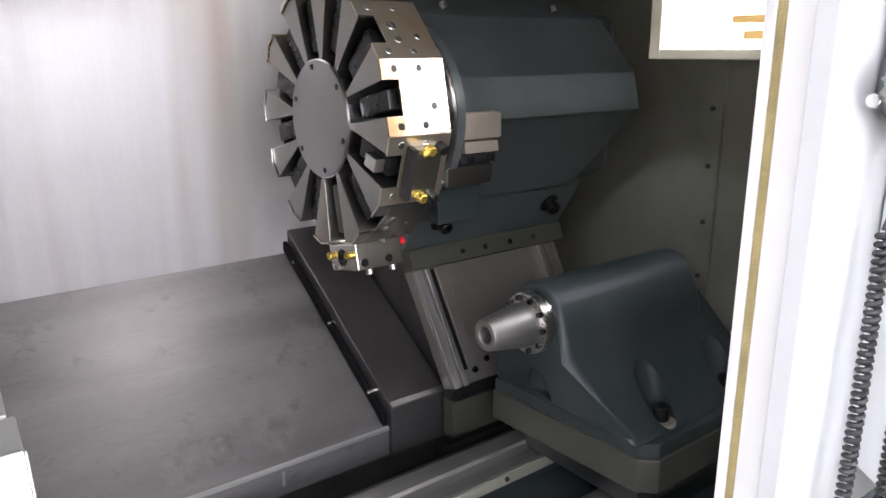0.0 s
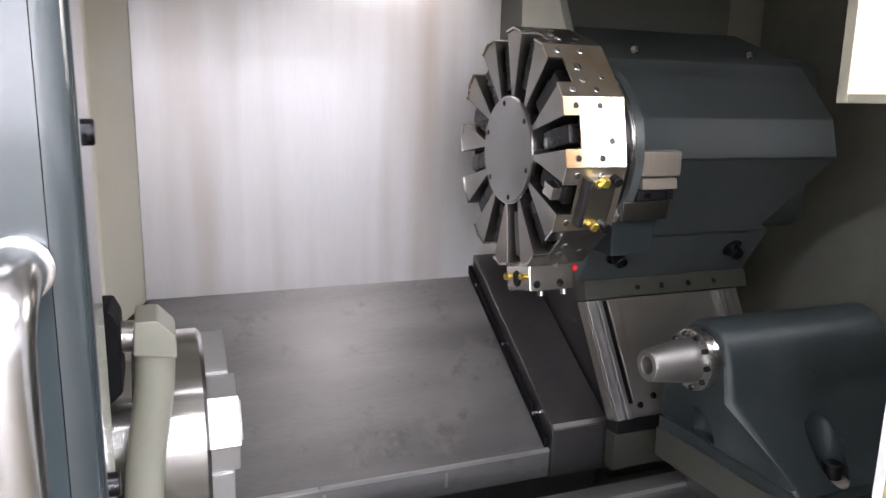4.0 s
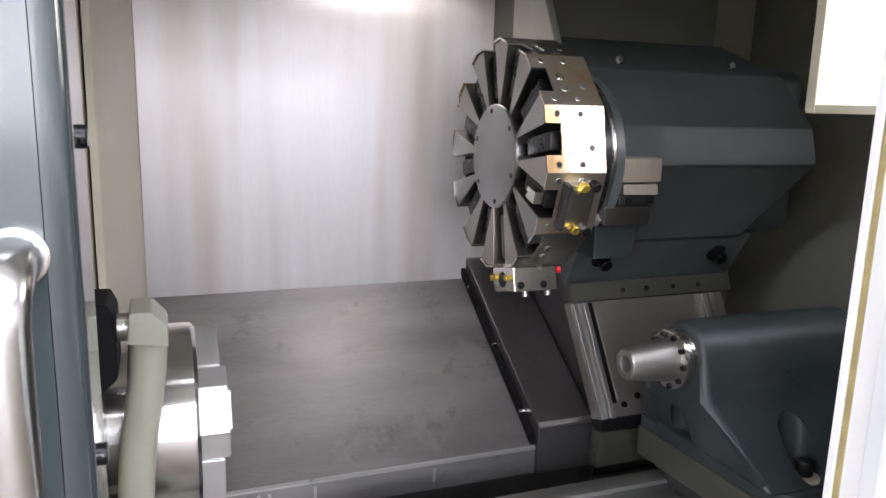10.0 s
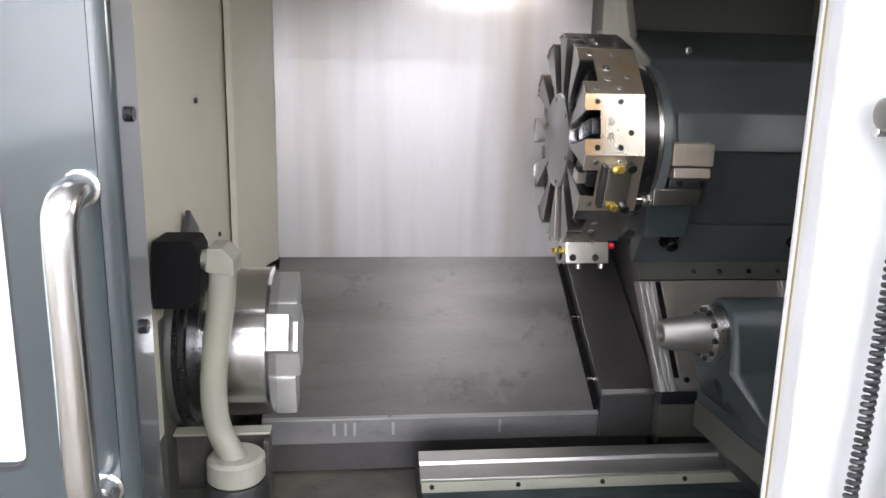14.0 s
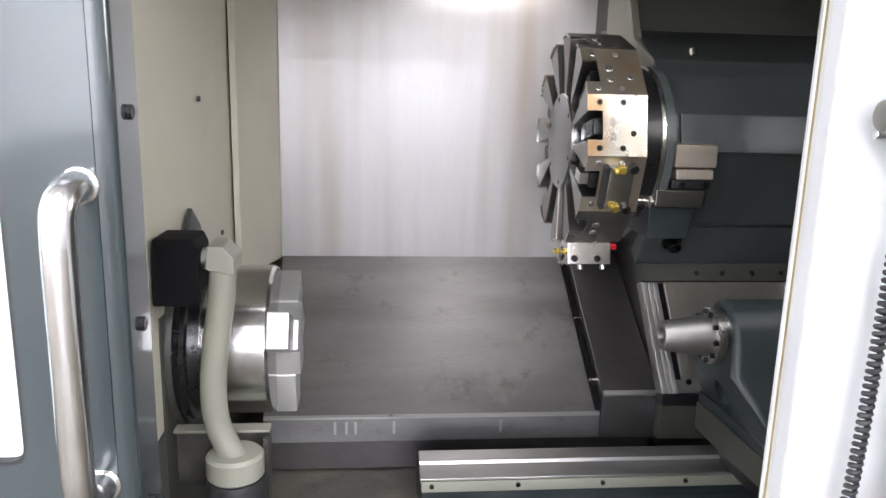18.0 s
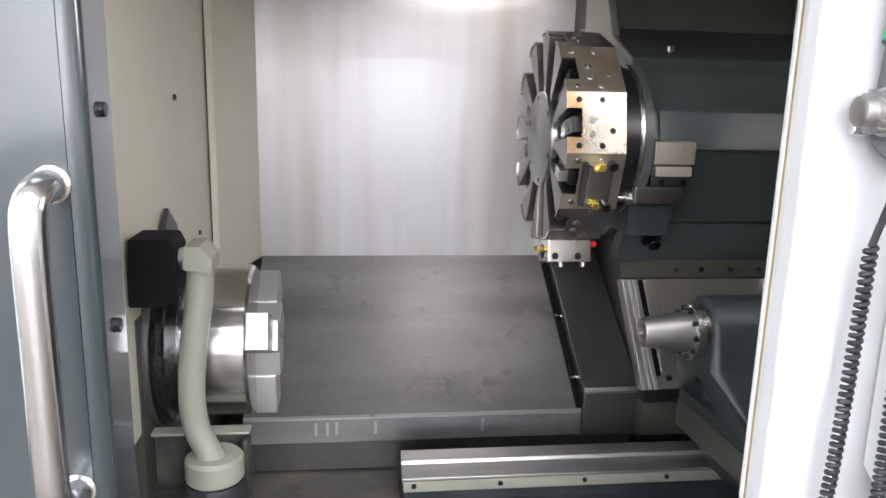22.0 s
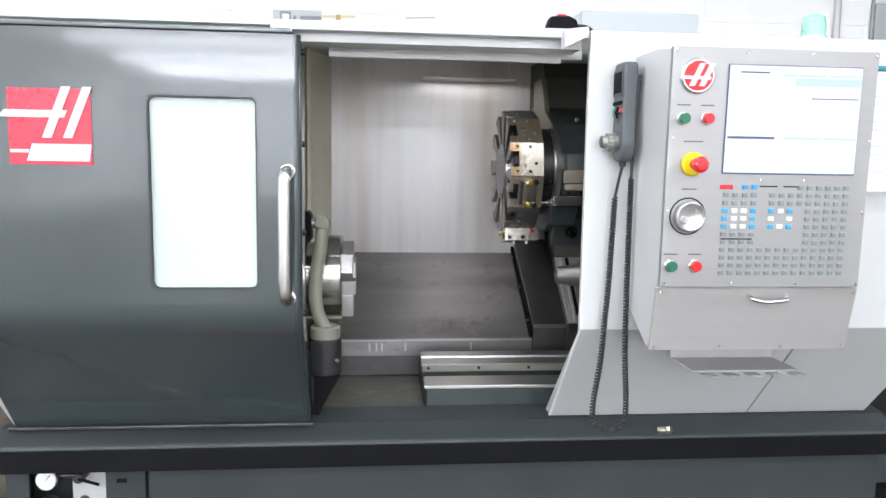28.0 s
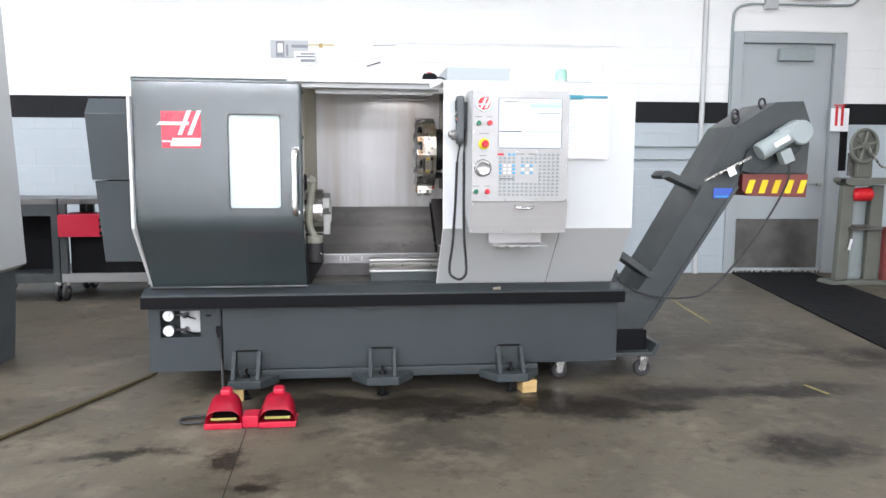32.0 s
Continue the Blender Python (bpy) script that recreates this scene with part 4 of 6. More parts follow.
for t in (-0.040, 0.040):
    part("cap_screw", cyl(at_station(210, 1.487, APO + 0.010, t), at_station(210, 1.487, APO + 0.027, t), 0.0085, 14), M_BOLT, hold)
    part("brass_nozzle", merge(cyl(at_station(210, 1.467, APO + 0.012, t * 0.95), at_station(210, 1.467, APO + 0.026, t * 0.95), 0.008, 6), cyl(at_station(210, 1.455, APO + 0.02, t * 0.8), at_station(210, 1.467, APO + 0.02, t * 0.95), 0.005, 8)), M_BRASS, hold)
part("insert_tool", station_block(210, 1.405, 1.437, 0.15, 0.18, -0.01, 0.012), M_STEEL, hold)
boring = thing("boring_holder", at_station(270, 1.46, APO, 0), "satin steel boring bar holder with a red cap under the turret", "tool holder")
part("body", station_block(270, 1.414, 1.502, APO + 0.001, APO + 0.046, -0.047, 0.042, 0.003), M_FLAT, boring)
part("bore", cyl(at_station(270, 1.412, APO + 0.024, 0.0), at_station(270, 1.43, APO + 0.024, 0.0), 0.015, 16), M_BOLT, boring)
for x in (1.428, 1.474):
    part("set_screw", cyl(at_station(270, x, APO + 0.034, -0.044), at_station(270, x, APO + 0.034, -0.0485), 0.007, 12), M_BOLT, boring)
    part("clamp_screw", cyl(at_station(270, x + 0.016, APO + 0.045, -0.03), at_station(270, x + 0.016, APO + 0.056, -0.03), 0.006, 12), M_STEEL, boring)
part("red_cap", cyl(at_station(270, 1.501, APO + 0.010, -0.034), at_station(270, 1.515, APO + 0.010, -0.034), 0.0065, 12), M_RED, boring, "small red plastic cap")
for t in (0.03, -0.03):
    part("brass_nozzle", cyl(at_station(270, 1.404, APO + 0.02, t), at_station(270, 1.416, APO + 0.02, t), 0.006, 10), M_BRASS, boring)

# ---- chuck, presetter arm and coolant pipe ----
CY, CZ = 0.775, 0.977
chuck = thing("chuck", (0.8, CY, CZ - 0.12), "polished steel three jaw chuck on the spindle", "chuck")
part("spindle_flange", lathe((0.60, CY, CZ), (0.706, CY, CZ), [(0, 0.148), (0.9, 0.148), (1, 0.143)], 48), M_DARKENED, chuck)
part("black_ring", lathe((0.706, CY, CZ), (0.740, CY, CZ), [(0, 0.140), (0.2, 0.142), (0.25, 0.136), (0.5, 0.136), (0.55, 0.124), (1, 0.120)], 64), M_NECK, chuck)
part("adapter", lathe((0.735, CY, CZ), (0.770, CY, CZ), [(0, 0.108), (1, 0.108)], 64), M_CHUCK, chuck)
part("body", lathe((0.768, CY, CZ), (0.849, CY, CZ), [(0, 0.030), (0, 0.1215), (0.01, 0.1225), (0.06, 0.127), (0.07, 0.127), (0.93, 0.127), (0.94, 0.127), (0.99, 0.1225), (1, 0.1215), (1, 0.03), (0.9, 0.03)], 96), M_CHUCK, chuck)
for a in (-84, 156, 36):
    bm = merge(box(0.846, 0.883, 0.058, 0.130, -0.030, 0.030, 0.003), box(0.846, 0.891, 0.012, 0.059, -0.026, 0.026, 0.003), cyl((0.88, 0.095, 0), (0.8845, 0.095, 0), 0.012, 14))
    turned(bm, Matrix.Translation((0, CY, CZ)) @ Matrix.Rotation(radians(a), 4, "X"))
    part("jaw", bm, M_JAW, chuck, "bare aluminium soft jaw")
arm = thing("presetter_arm", (0.72, 0.6, 1.09), "black tool presetter box on a steel bracket", "tool presetter")
part("box", prism([(0.698, 1.090), (0.748, 1.090), (0.765, 1.107), (0.765, 1.175), (0.758, 1.190), (0.702, 1.190)], "y", 0.585, 0.66, 0.003), M_BLACK, arm)
part("shaft", cyl((0.764, 0.615, 1.156), (0.782, 0.615, 1.156), 0.016), M_STEEL, arm)
part("bracket", prism([(0.70, 1.08), (0.86, 1.08), (0.86, 1.16), (0.80, 1.20)], "x", 0.70, 0.708, 0.001), M_DARKST, arm)
pipe = thing("coolant_pipe", (0.84, 0.56, 0.6), "pale grey painted bent pipe in front of the chuck", "pipe")
part("elbow", prism([(0.776, 1.147), (0.817, 1.140), (0.817, 1.164), (0.801, 1.182), (0.779, 1.182)], "y", 0.575, 0.64, 0.003), M_PIPE, pipe)
part("tube", tube([(0.797, 0.60, 1.15), (0.793, 0.60, 1.10), (0.782, 0.60, 1.03), (0.776, 0.60, 0.97), (0.776, 0.60, 0.925), (0.782, 0.60, 0.892), (0.795, 0.598, 0.862), (0.806, 0.596, 0.840)], 0.0195, 20), M_PIPE, pipe)
part("socket", cyl((0.804, 0.60, 0.853), (0.804, 0.60, 0.812), 0.044, 28), M_PIPE, pipe)
part("mount_plate", merge(box(0.700, 0.850, 0.663, 0.669, 0.760, 0.862, 0.001), box(0.842, 0.850, 0.63, 0.6625, 0.70, 0.857, 0.001)), M_SCRAPE, pipe, "scraped mounting plate")
part("mount_lip", box(0.700, 0.851, 0.643, 0.670, 0.8625, 0.867, 0.001), M_PIPE, pipe)
part("motor_box", lathe((0.804, 0.60, 0.705), (0.804, 0.60, 0.812), [(0, 0.038), (0.05, 0.044), (0.9, 0.046), (1, 0.043)], 28), M_RUBBER, pipe, "dark round lower housing")
part("housing_screw", cyl((0.835, 0.565, 0.755), (0.842, 0.557, 0.755), 0.007, 10), M_BRIGHT, pipe)
part("stand", prism([(0.772, 0.704), (0.848, 0.704), (0.79, 0.60), (0.772, 0.557)], "y", 0.57, 0.65, 0.003), M_BLACK, pipe)

# ---- tailstock ----
tail = thing("tailstock", (1.85, 0.75, 0.69), "dark green grey cast tailstock with a steel centre", "tailstock")
SEC = [(0.585, 0.80), (0.60, 0.815), (0.695, 0.93), (0.710, 0.985), (0.722, 1.015), (0.745, 1.038), (0.775, 1.046), (0.805, 1.038), (0.828, 1.015), (0.840, 0.985), (0.855, 0.93), (0.93, 0.83), (0.93, 0.80)]
tb = prism(SEC, "x", 1.652, 2.10, 0)
for v in tb.verts:
    if v.co.x < 1.8 and v.co.z < 0.9:
        v.co.x = 1.70
    if v.co.x > 1.9 and v.co.z > 0.9:
        v.co.x = 2.02
bevel(tb, 0.012, 3)


def carved(bm, cutters):
    """Cuts pockets out of a shape."""
    made = []
    for b in (bm, *cutters):
        bmesh.ops.recalc_face_normals(b, faces=b.faces)
        me = bpy.data.meshes.new("tmp")
        b.to_mesh(me)
        b.free()
        made.append(new("tmp", me))
    for c in made[1:]:
        md = made[0].modifiers.new("cut", "BOOLEAN")
        md.operation, md.object, md.solver = "DIFFERENCE", c, "EXACT"
    out = bmesh.new()
    me = bpy.data.meshes.new_from_object(made[0].evaluated_get(bpy.context.evaluated_depsgraph_get()))
    out.from_mesh(me)
    for o in made:
        bpy.data.objects.remove(o)
    bpy.data.meshes.remove(me)
    return out


def slot(x, y, z0, z1, r, lean):
    return turned(lathe((0, 0, 0), (0, 0, z1 - z0), [(0, r), (0.75, r), (0.92, r * 0.75), (1, r * 0.2)], 24), pose(x, y, z0, lean, 0, 0))


tb = carved(tb, [slot(1.80, 0.622, 0.803, 0.925, 0.031, -14), slot(1.993, 0.622, 0.803, 0.925, 0.031, -14), slot(1.690, 0.80, 0.815, 0.90, 0.026, 10)])
part("body", tb, M_HOUSE, tail)
part("foot", prism([(1.70, 0.93), (1.72, 0.60), (1.745, 0.575), (2.16, 0.575), (2.16, 0.93)], "z", 0.775, 0.802, 0.004), M_HOUSE, tail)
part("base_slab", prism([(1.70, 0.935), (1.715, 0.595), (1.742, 0.57), (2.16, 0.57), (2.16, 0.935)], "z", 0.715, 0.776, 0.003), M_DARKENED, tail, "painted base slab, darkened as in shade")
part("saddle", box(1.73, 2.15, 0.60, 0.91, 0.672, 0.716, 0.002), M_DARKST, tail)
part("quill_flange", lathe((1.628, CY, CZ), (1.656, CY, CZ), [(0, 0.047), (0.08, 0.052), (0.9, 0.053), (1, 0.053)], 40), M_STEEL, tail)
part("centre", lathe((1.541, CY, CZ), (1.632, CY, CZ), [(0.45, 0.001), (0.43, 0.012), (0.02, 0.0145), (0, 0.0165), (0, 0.025), (0.03, 0.027), (0.8, 0.037), (1, 0.038)], 40), M_MATTE, tail, "conical steel centre")
for k in range(10):
    a = radians(36 * k)
    part("flange_bolt", cyl((1.622, CY + 0.045 * math.cos(a), CZ + 0.045 * math.sin(a)), (1.63, CY + 0.045 * math.cos(a), CZ + 0.045 * math.sin(a)), 0.005, 8), M_BOLT, tail)
for x, y in ((1.80, 0.618), (1.993, 0.618)):
    part("washer", cyl((x, y, 0.803), (x, y, 0.812), 0.027, 24), M_PAD, tail, "bright steel washer")
    part("hold_down_bolt", cyl((x, y, 0.812), (x, y, 0.838), 0.015, 18), M_BOLT, tail)

# ---- sliding door ----
sdoor = thing("sliding_door", (0.38, 0.25, 0.6), "charcoal sliding machine door with a pale window", "sliding door")
WX0, WX1, WZ0, WZ1 = 0.409, 0.665, 1.020, 1.486
DX1 = 0.752
DX0 = -0.036
k = 6
inner = rounded(WX0, WX1, WZ0, WZ1, 0.018, k)
outer = []
for (cx, cz) in ((DX1, 1.636), (DX0, 1.636), (DX0, 0.985), (DX1, 0.985)):
    outer += [(cx, cz)] * (k + 1)
bm = hole_sheet(outer, inner, 0.255, 0.280)
bmesh.ops.remove_doubles(bm, verts=bm.verts, dist=1e-5)
part("front_sheet", bm, M_DOOR, sdoor)
part("top_roll", prism([(0.245, 1.637), (0.245, 1.648), (0.255, 1.657), (0.33, 1.657), (0.33, 1.637)], "x", DX0, DX1, 0.002), M_DOOR, sdoor)
bend = [(0.255 + 0.028 * k * k / 36, 0.985 - 0.096 * k / 6 + 0.009 * k * k / 36) for k in range(7)] + [(0.497, 0.594)]
part("lower_sheet", prism(bend + [(y + 0.024, z) for y, z in bend[::-1]], "x", DX0, DX1, 0), M_DOOR, sdoor)
roll = [(DX1 + 0.0005 + 0.0175 * math.sin(radians(a)), 0.273 - 0.0175 * math.cos(radians(a))) for a in range(0, 91, 15)]
roll += [(0.770, 0.335), (0.757, 0.335), (0.757, 0.286), (DX1 + 0.0005, 0.2805)]
edge = bmesh.new()
loops = [[edge.verts.new((x, y + dy, z)) for x, y in roll] for z, dy in [(1.636, 0.0)] + [(z, y - 0.255) for y, z in bend]]
edge.faces.new(loops[0])
edge.faces.new(loops[-1][::-1])
for a, b in zip(loops, loops[1:]):
    for i in range(len(roll)):
        n = (i + 1) % len(roll)
        edge.faces.new((a[i], a[n], b[n], b[i]))
bmesh.ops.recalc_face_normals(edge, faces=edge.faces)
part("rolled_edge", edge, M_DOOR, sdoor)
for z in (1.60, 1.378, 1.157, 0.95):
    part("edge_screw", merge(cyl((0.769, 0.303, z), (0.775, 0.303, z), 0.008, 10)), M_BOLT, sdoor)
part("window_pane", prism(rounded(WX0 - 0.01, WX1 + 0.01, WZ0 - 0.01, WZ1 + 0.01, 0.02, 4), "y", 0.268, 0.273, 0), M_GLASS, sdoor, "pale frosted window pane")
part("window_gasket", hole_sheet(rounded(WX0 - 0.0, WX1 + 0.0, WZ0 - 0.0, WZ1 + 0.0, 0.018, 5), rounded(WX0 + 0.004, WX1 - 0.004, WZ0 + 0.004, WZ1 - 0.004, 0.016, 5), 0.256, 0.267), M_RUBBER, sdoor)
part("window_backing", box(WX0 - 0.02, WX1 + 0.02, 0.2735, 0.279, WZ0 - 0.02, WZ1 + 0.02, 0), M_PAPER, sdoor)
handle = part("handle", tube([(0.737, 0.256, 1.310), (0.737, 0.228, 1.309), (0.736, 0.208, 1.299), (0.735, 0.201, 1.27), (0.735, 0.20, 1.15), (0.735, 0.20, 1.035), (0.736, 0.207, 1.010), (0.737, 0.226, 0.998), (0.737, 0.256, 0.997)], 0.0155, 16), M_BRIGHT, sdoor, "bright chrome pull handle")
for z in (1.310, 0.997):
    part("handle_rosette", cyl((0.737, 0.251, z), (0.737, 0.256, z), 0.018, 20), M_BRIGHT, handle)
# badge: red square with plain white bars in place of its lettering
part("badge", box(0.098, 0.284, 0.252, 0.255, 1.319, 1.495, 0.0005), M_BADGE, sdoor, "red square badge")
mk = [prism([(0.173 + o, 1.381), (0.194 + o, 1.381), (0.242 + o, 1.500), (0.221 + o, 1.500)], "y", 0.249, 0.252, 0) for o in (0.0, 0.047)]
mk.append(prism([(0.077, 1.428), (0.225, 1.428), (0.232, 1.445), (0.091, 1.445)], "y", 0.2485, 0.2515, 0))
part("badge_mark", merge(*mk), M_WHITE, sdoor, "white slanted bars")
part("badge_bar", merge(box(0.101, 0.142, 0.2495, 0.252, 1.346, 1.354, 0), prism([(0.137, 1.327), (0.278, 1.327), (0.284, 1.367), (0.150, 1.367)], "y", 0.2495, 0.252, 0)), M_WHITE, sdoor, "white bar")

# ---- control pendant ----
pend = thing("control_pendant", (1.82, 0.08, 0.91), "brushed steel control pendant with a lit screen and key pad", "control panel")
part("cabinet", prism([(0.012, 1.592), (0.10, 1.604), (0.238, 1.604), (0.238, 1.0), (0.09, 0.915), (0.055, 0.915), (0.022, 1.068)], "x", 1.588, 2.05, 0.003), M_WHITE, pend, "white sheet metal cabinet")
TILT = Matrix.Translation((0, 0, 1.33)) @ Matrix.Rotation(0.022, 4, "X") @ Matrix.Translation((0, 0, -1.33))


def panel(bm):
    return turned(bm, TILT)


part("fascia", panel(box(1.583, 2.054, 0.0, 0.014, 1.068, 1.594, 0.002)), M_BRUSHED, pend)
part("screen_bezel", panel(box(1.7085, 2.0175, -0.003, 0.0, 1.3225, 1.5595, 0.001)), M_SCRDARK, pend)
part("screen", panel(box(1.711, 2.014, -0.006, -0.003, 1.326, 1.557, 0)), M_SCREEN, pend, "lit white screen with blue bars")
bars = [(1.735, 1.80, 1.541, 1.544, M_SCRDARK), (1.83, 1.93, 1.535, 1.540, M_SCRBLUE), (1.94, 2.012, 1.535, 1.540, M_SCRBLUE), (1.86, 2.012, 1.515, 1.532, M_SCRBLUE),
        (1.90, 2.008, 1.488, 1.490, M_SCRDARK), (1.713, 1.82, 1.400, 1.405, M_SCRDARK), (1.84, 1.93, 1.400, 1.405, M_SCRBLUE), (1.935, 2.008, 1.400, 1.405, M_SCRBLUE)]
for x0, x1, z0, z1, m in bars:
    part("screen_bar", panel(box(x0, x1, -0.0075, -0.006, z0, z1, 0)), m, pend)
bd = part("badge", panel(lathe((1.639, 0.0, 1.532), (1.639, -0.008, 1.532), [(0, 0.038), (0.6, 0.038), (1, 0.035)], 36)), M_BRIGHT, pend, "round badge")
part("badge_disc", panel(cyl((1.639, -0.006, 1.532), (1.639, -0.0095, 1.532), 0.032, 32, 0.03)), M_RED, bd)
part("badge_bar", panel(merge(*[prism([(1.618 + o, 1.51), (1.630 + o, 1.51), (1.652 + o, 1.558), (1.640 + o, 1.558)], "y", -0.0125, -0.0095, 0) for o in (0, 0.022)] + [box(1.598, 1.665, -0.013, -0.010, 1.524, 1.531, 0)])), M_WHITE, bd)


def knob(x, z, r, mat, name, label, depth=0.018):
    ring = part(name, panel(cyl((x, 0.0, z), (x, -0.006, z), r * 1.25, 24)), M_BRIGHT, pend, label)
    part("cap", panel(cyl((x, -0.005, z), (x, -depth, z), r, 24)), mat, ring)
    return ring


knob(1.613, 1.441, 0.0115, M_GREEN, "start_button", "green push button")
knob(1.667, 1.442, 0.0115, M_RED, "stop_button", "red push button")
knob(1.604, 1.117, 0.0115, M_GREEN, "start_button", "green push button")
knob(1.660, 1.117, 0.0115, M_RED, "stop_button", "red push button")
es = part("emergency_stop", panel(cyl((1.640, 0.0, 1.343), (1.640, -0.012, 1.343), 0.026, 32)), M_YELLOW, pend, "yellow ringed emergency stop")
part("mushroom_cap", panel(lathe((1.640, -0.012, 1.343), (1.640, -0.052, 1.343), [(0, 0.011), (0.45, 0.012), (0.5, 0.0165), (0.85, 0.0175), (1, 0.011)], 28)), M_RED, es)
jog = part("hand_wheel", panel(lathe((1.637, 0.0, 1.228), (1.637, -0.022, 1.228), [(0, 0.033), (0.3, 0.034), (0.9, 0.033), (1, 0.030), (0.8, 0.022), (0.72, 0.001)], 40)), M_JAW, pend, "round aluminium jog wheel")
part("finger_dimple", panel(cyl((1.622, -0.012, 1.222), (1.622, -0.024, 1.222), 0.008, 16)), M_STEEL, jog)
part("wheel_scale", panel(hole_sheet([(1.637 + 0.042 * math.cos(radians(a)), 1.228 + 0.042 * math.sin(radians(a))) for a in range(0, 360, 20)], [(1.637 + 0.039 * math.cos(radians(a)), 1.228 + 0.039 * math.sin(radians(a))) for a in range(0, 360, 20)], -0.001, 0.0)), M_BLACK, jog)
# small plain bars where the captions stand
for x, z, w in ((1.613, 1.470, 0.030), (1.667, 1.470, 0.030), (1.640, 1.392, 0.044), (1.637, 1.288, 0.034), (1.604, 1.143, 0.032), (1.660, 1.143, 0.030)):
    part("caption_bar", panel(box(x - w / 2, x + w / 2, -0.001, 0.0, z - 0.0014, z + 0.0014, 0)), M_GREYPL, pend)
for x, z in ((1.592, 1.585), (1.75, 1.585), (1.90, 1.585), (2.046, 1.585), (1.592, 1.40), (2.046, 1.40), (1.592, 1.24), (2.046, 1.24), (1.592, 1.077), (1.75, 1.077), (1.90, 1.077), (2.046, 1.077), (1.80, 1.31), (1.90, 1.31)):
    part("fascia_screw", panel(cyl((x, 0.0, z), (x, -0.003, z), 0.0035, 8)), M_BRIGHT, pend)
# keys: a block of small caps in groups
KEYM = material("grey_key", (0.20, 0.23, 0.235), 0.5, 0, 0.06, per_object=0.1)
KEYW = material("white_key", (0.75, 0.76, 0.76), 0.5, 0, 0.03)
cols = [1.722 + 0.0216 * i for i in range(14)]
rows_z = [1.294 - 0.0175 * j for j in range(12)]
for j, z in enumerate(rows_z):
    for i, x in enumerate(cols):
        mat = KEYM
        w, h = 0.0065, 0.0048
        if j == 0:
            if i == 0:
                mat, w = M_RED, 0.015
            elif i == 1:
                continue
            elif i in (2, 3):
                mat = M_BLUE
            elif i < 8:
                continue
        if i == 4 and j < 8:
            continue
        if j in (3, 4, 5) and i < 4:
            mat = M_BLUE if i in (0, 3) else KEYW
        if 3 <= j <= 5 and 5 <= i <= 8:
            if i == 8 or (j == 4 and i == 6):
                continue
            mat = KEYW if (j == 4) != (i == 6) else M_BLUE
        if j in (6, 7) and 4 <= i <= 8:
            continue
        part("key", panel(box(x - w, x + w, -0.004, 0.0, z - h, z + h, 0.001, 1)), mat, pend)
for x, z, w in ((1.80 + 0.02, 1.296, 0.020), (1.875, 1.296, 0.020), (1.735, 1.178, 0.018), (1.772, 1.178, 0.018)):
    part("caption_bar", panel(box(x - w, x + w, -0.0012, 0.0, z - 0.0014, z + 0.0014, 0)), M_BLACK, pend)
drawer = part("drawer", prism([(0.018, 1.064), (0.05, 0.912), (0.058, 0.912), (0.03, 1.064)], "x", 1.582, 2.062, 0.001), M_DRAWER, pend, "brushed steel drawer front")
part("drawer_handle", tube([(1.80, 0.022, 1.046), (1.805, 0.004, 1.040), (1.83, -0.002, 1.036), (1.86, -0.002, 1.036), (1.885, 0.004, 1.040), (1.89, 0.022, 1.046)], 0.005, 10), M_BRIGHT, drawer)
for x, z in ((1.592, 1.055), (2.05, 1.055), (1.592, 0.922), (1.75, 0.922), (1.90, 0.922), (2.05, 0.922)):
    yy = 0.018 + (1.064 - z) * 0.21
    part("drawer_screw", cyl((x, yy - 0.003, z), (x, yy + 0.004, z), 0.0035, 8), M_BRIGHT, drawer)
tray = part("tool_tray", merge(box(1.710, 1.985, 0.225, 0.239, 0.846, 0.95, 0.001), box(1.715, 1.985, 0.105, 0.262, 0.842, 0.846, 0.001)), M_DRAWER, pend, "small bent steel tool tray")
for i in range(5):
    x = 1.725 + 0.055 * i
    part("tray_tooth", prism([(x, 0.085), (x + 0.03, 0.085), (x + 0.035, 0.06), (x + 0.01, 0.062)], "z", 0.842, 0.846, 0), M_BRUSHED, tray)

# handset with its coiled lead, its face turned to the door opening
hs = thing("jog_handset", (1.53, 0.19, 1.34), "dark grey hand held jog control hung on a holder", "handset")
FX, HY = 1.534, 0.197
arc = [(HY + 0.042 * math.sin(radians(a)), 1.388 - 0.043 * math.cos(radians(a))) for a in range(-100, 101, 20)]
outline = arc + [(HY + 0.036, 1.43), (HY + 0.034, 1.47), (HY + 0.038, 1.50), (HY + 0.038, 1.575), (HY + 0.030, 1.583), (HY - 0.030, 1.583), (HY - 0.038, 1.575), (HY - 0.038, 1.50), (HY - 0.034, 1.47), (HY - 0.036, 1.43)]
part("body", prism(outline, "x", FX, FX + 0.034, 0.006, 3), M_GREYPL, hs)
part("bezel", box(FX - 0.003, FX + 0.001, HY - 0.033, HY + 0.033, 1.503, 1.566, 0.002), M_GREYCAB, hs)
part("display", box(FX - 0.004, FX - 0.003, HY - 0.027, HY + 0.027, 1.510, 1.560, 0.0004), M_BLACK, hs, "small dark display")
part("raised_ridge", prism([(HY - 0.034, 1.463), (HY, 1.444), (HY + 0.034, 1.463), (HY + 0.034, 1.460), (HY, 1.440), (HY - 0.034, 1.460)], "x", FX - 0.0015, FX + 0.001, 0), M_GREYCAB, hs)
for i in range(5):
    y = HY + 0.026 - 0.013 * i
    part("button", box(FX - 0.004, FX + 0.001, y - 0.0048, y + 0.0048, 1.482, 1.491, 0.0015), M_BLACK, hs, "black rubber button")
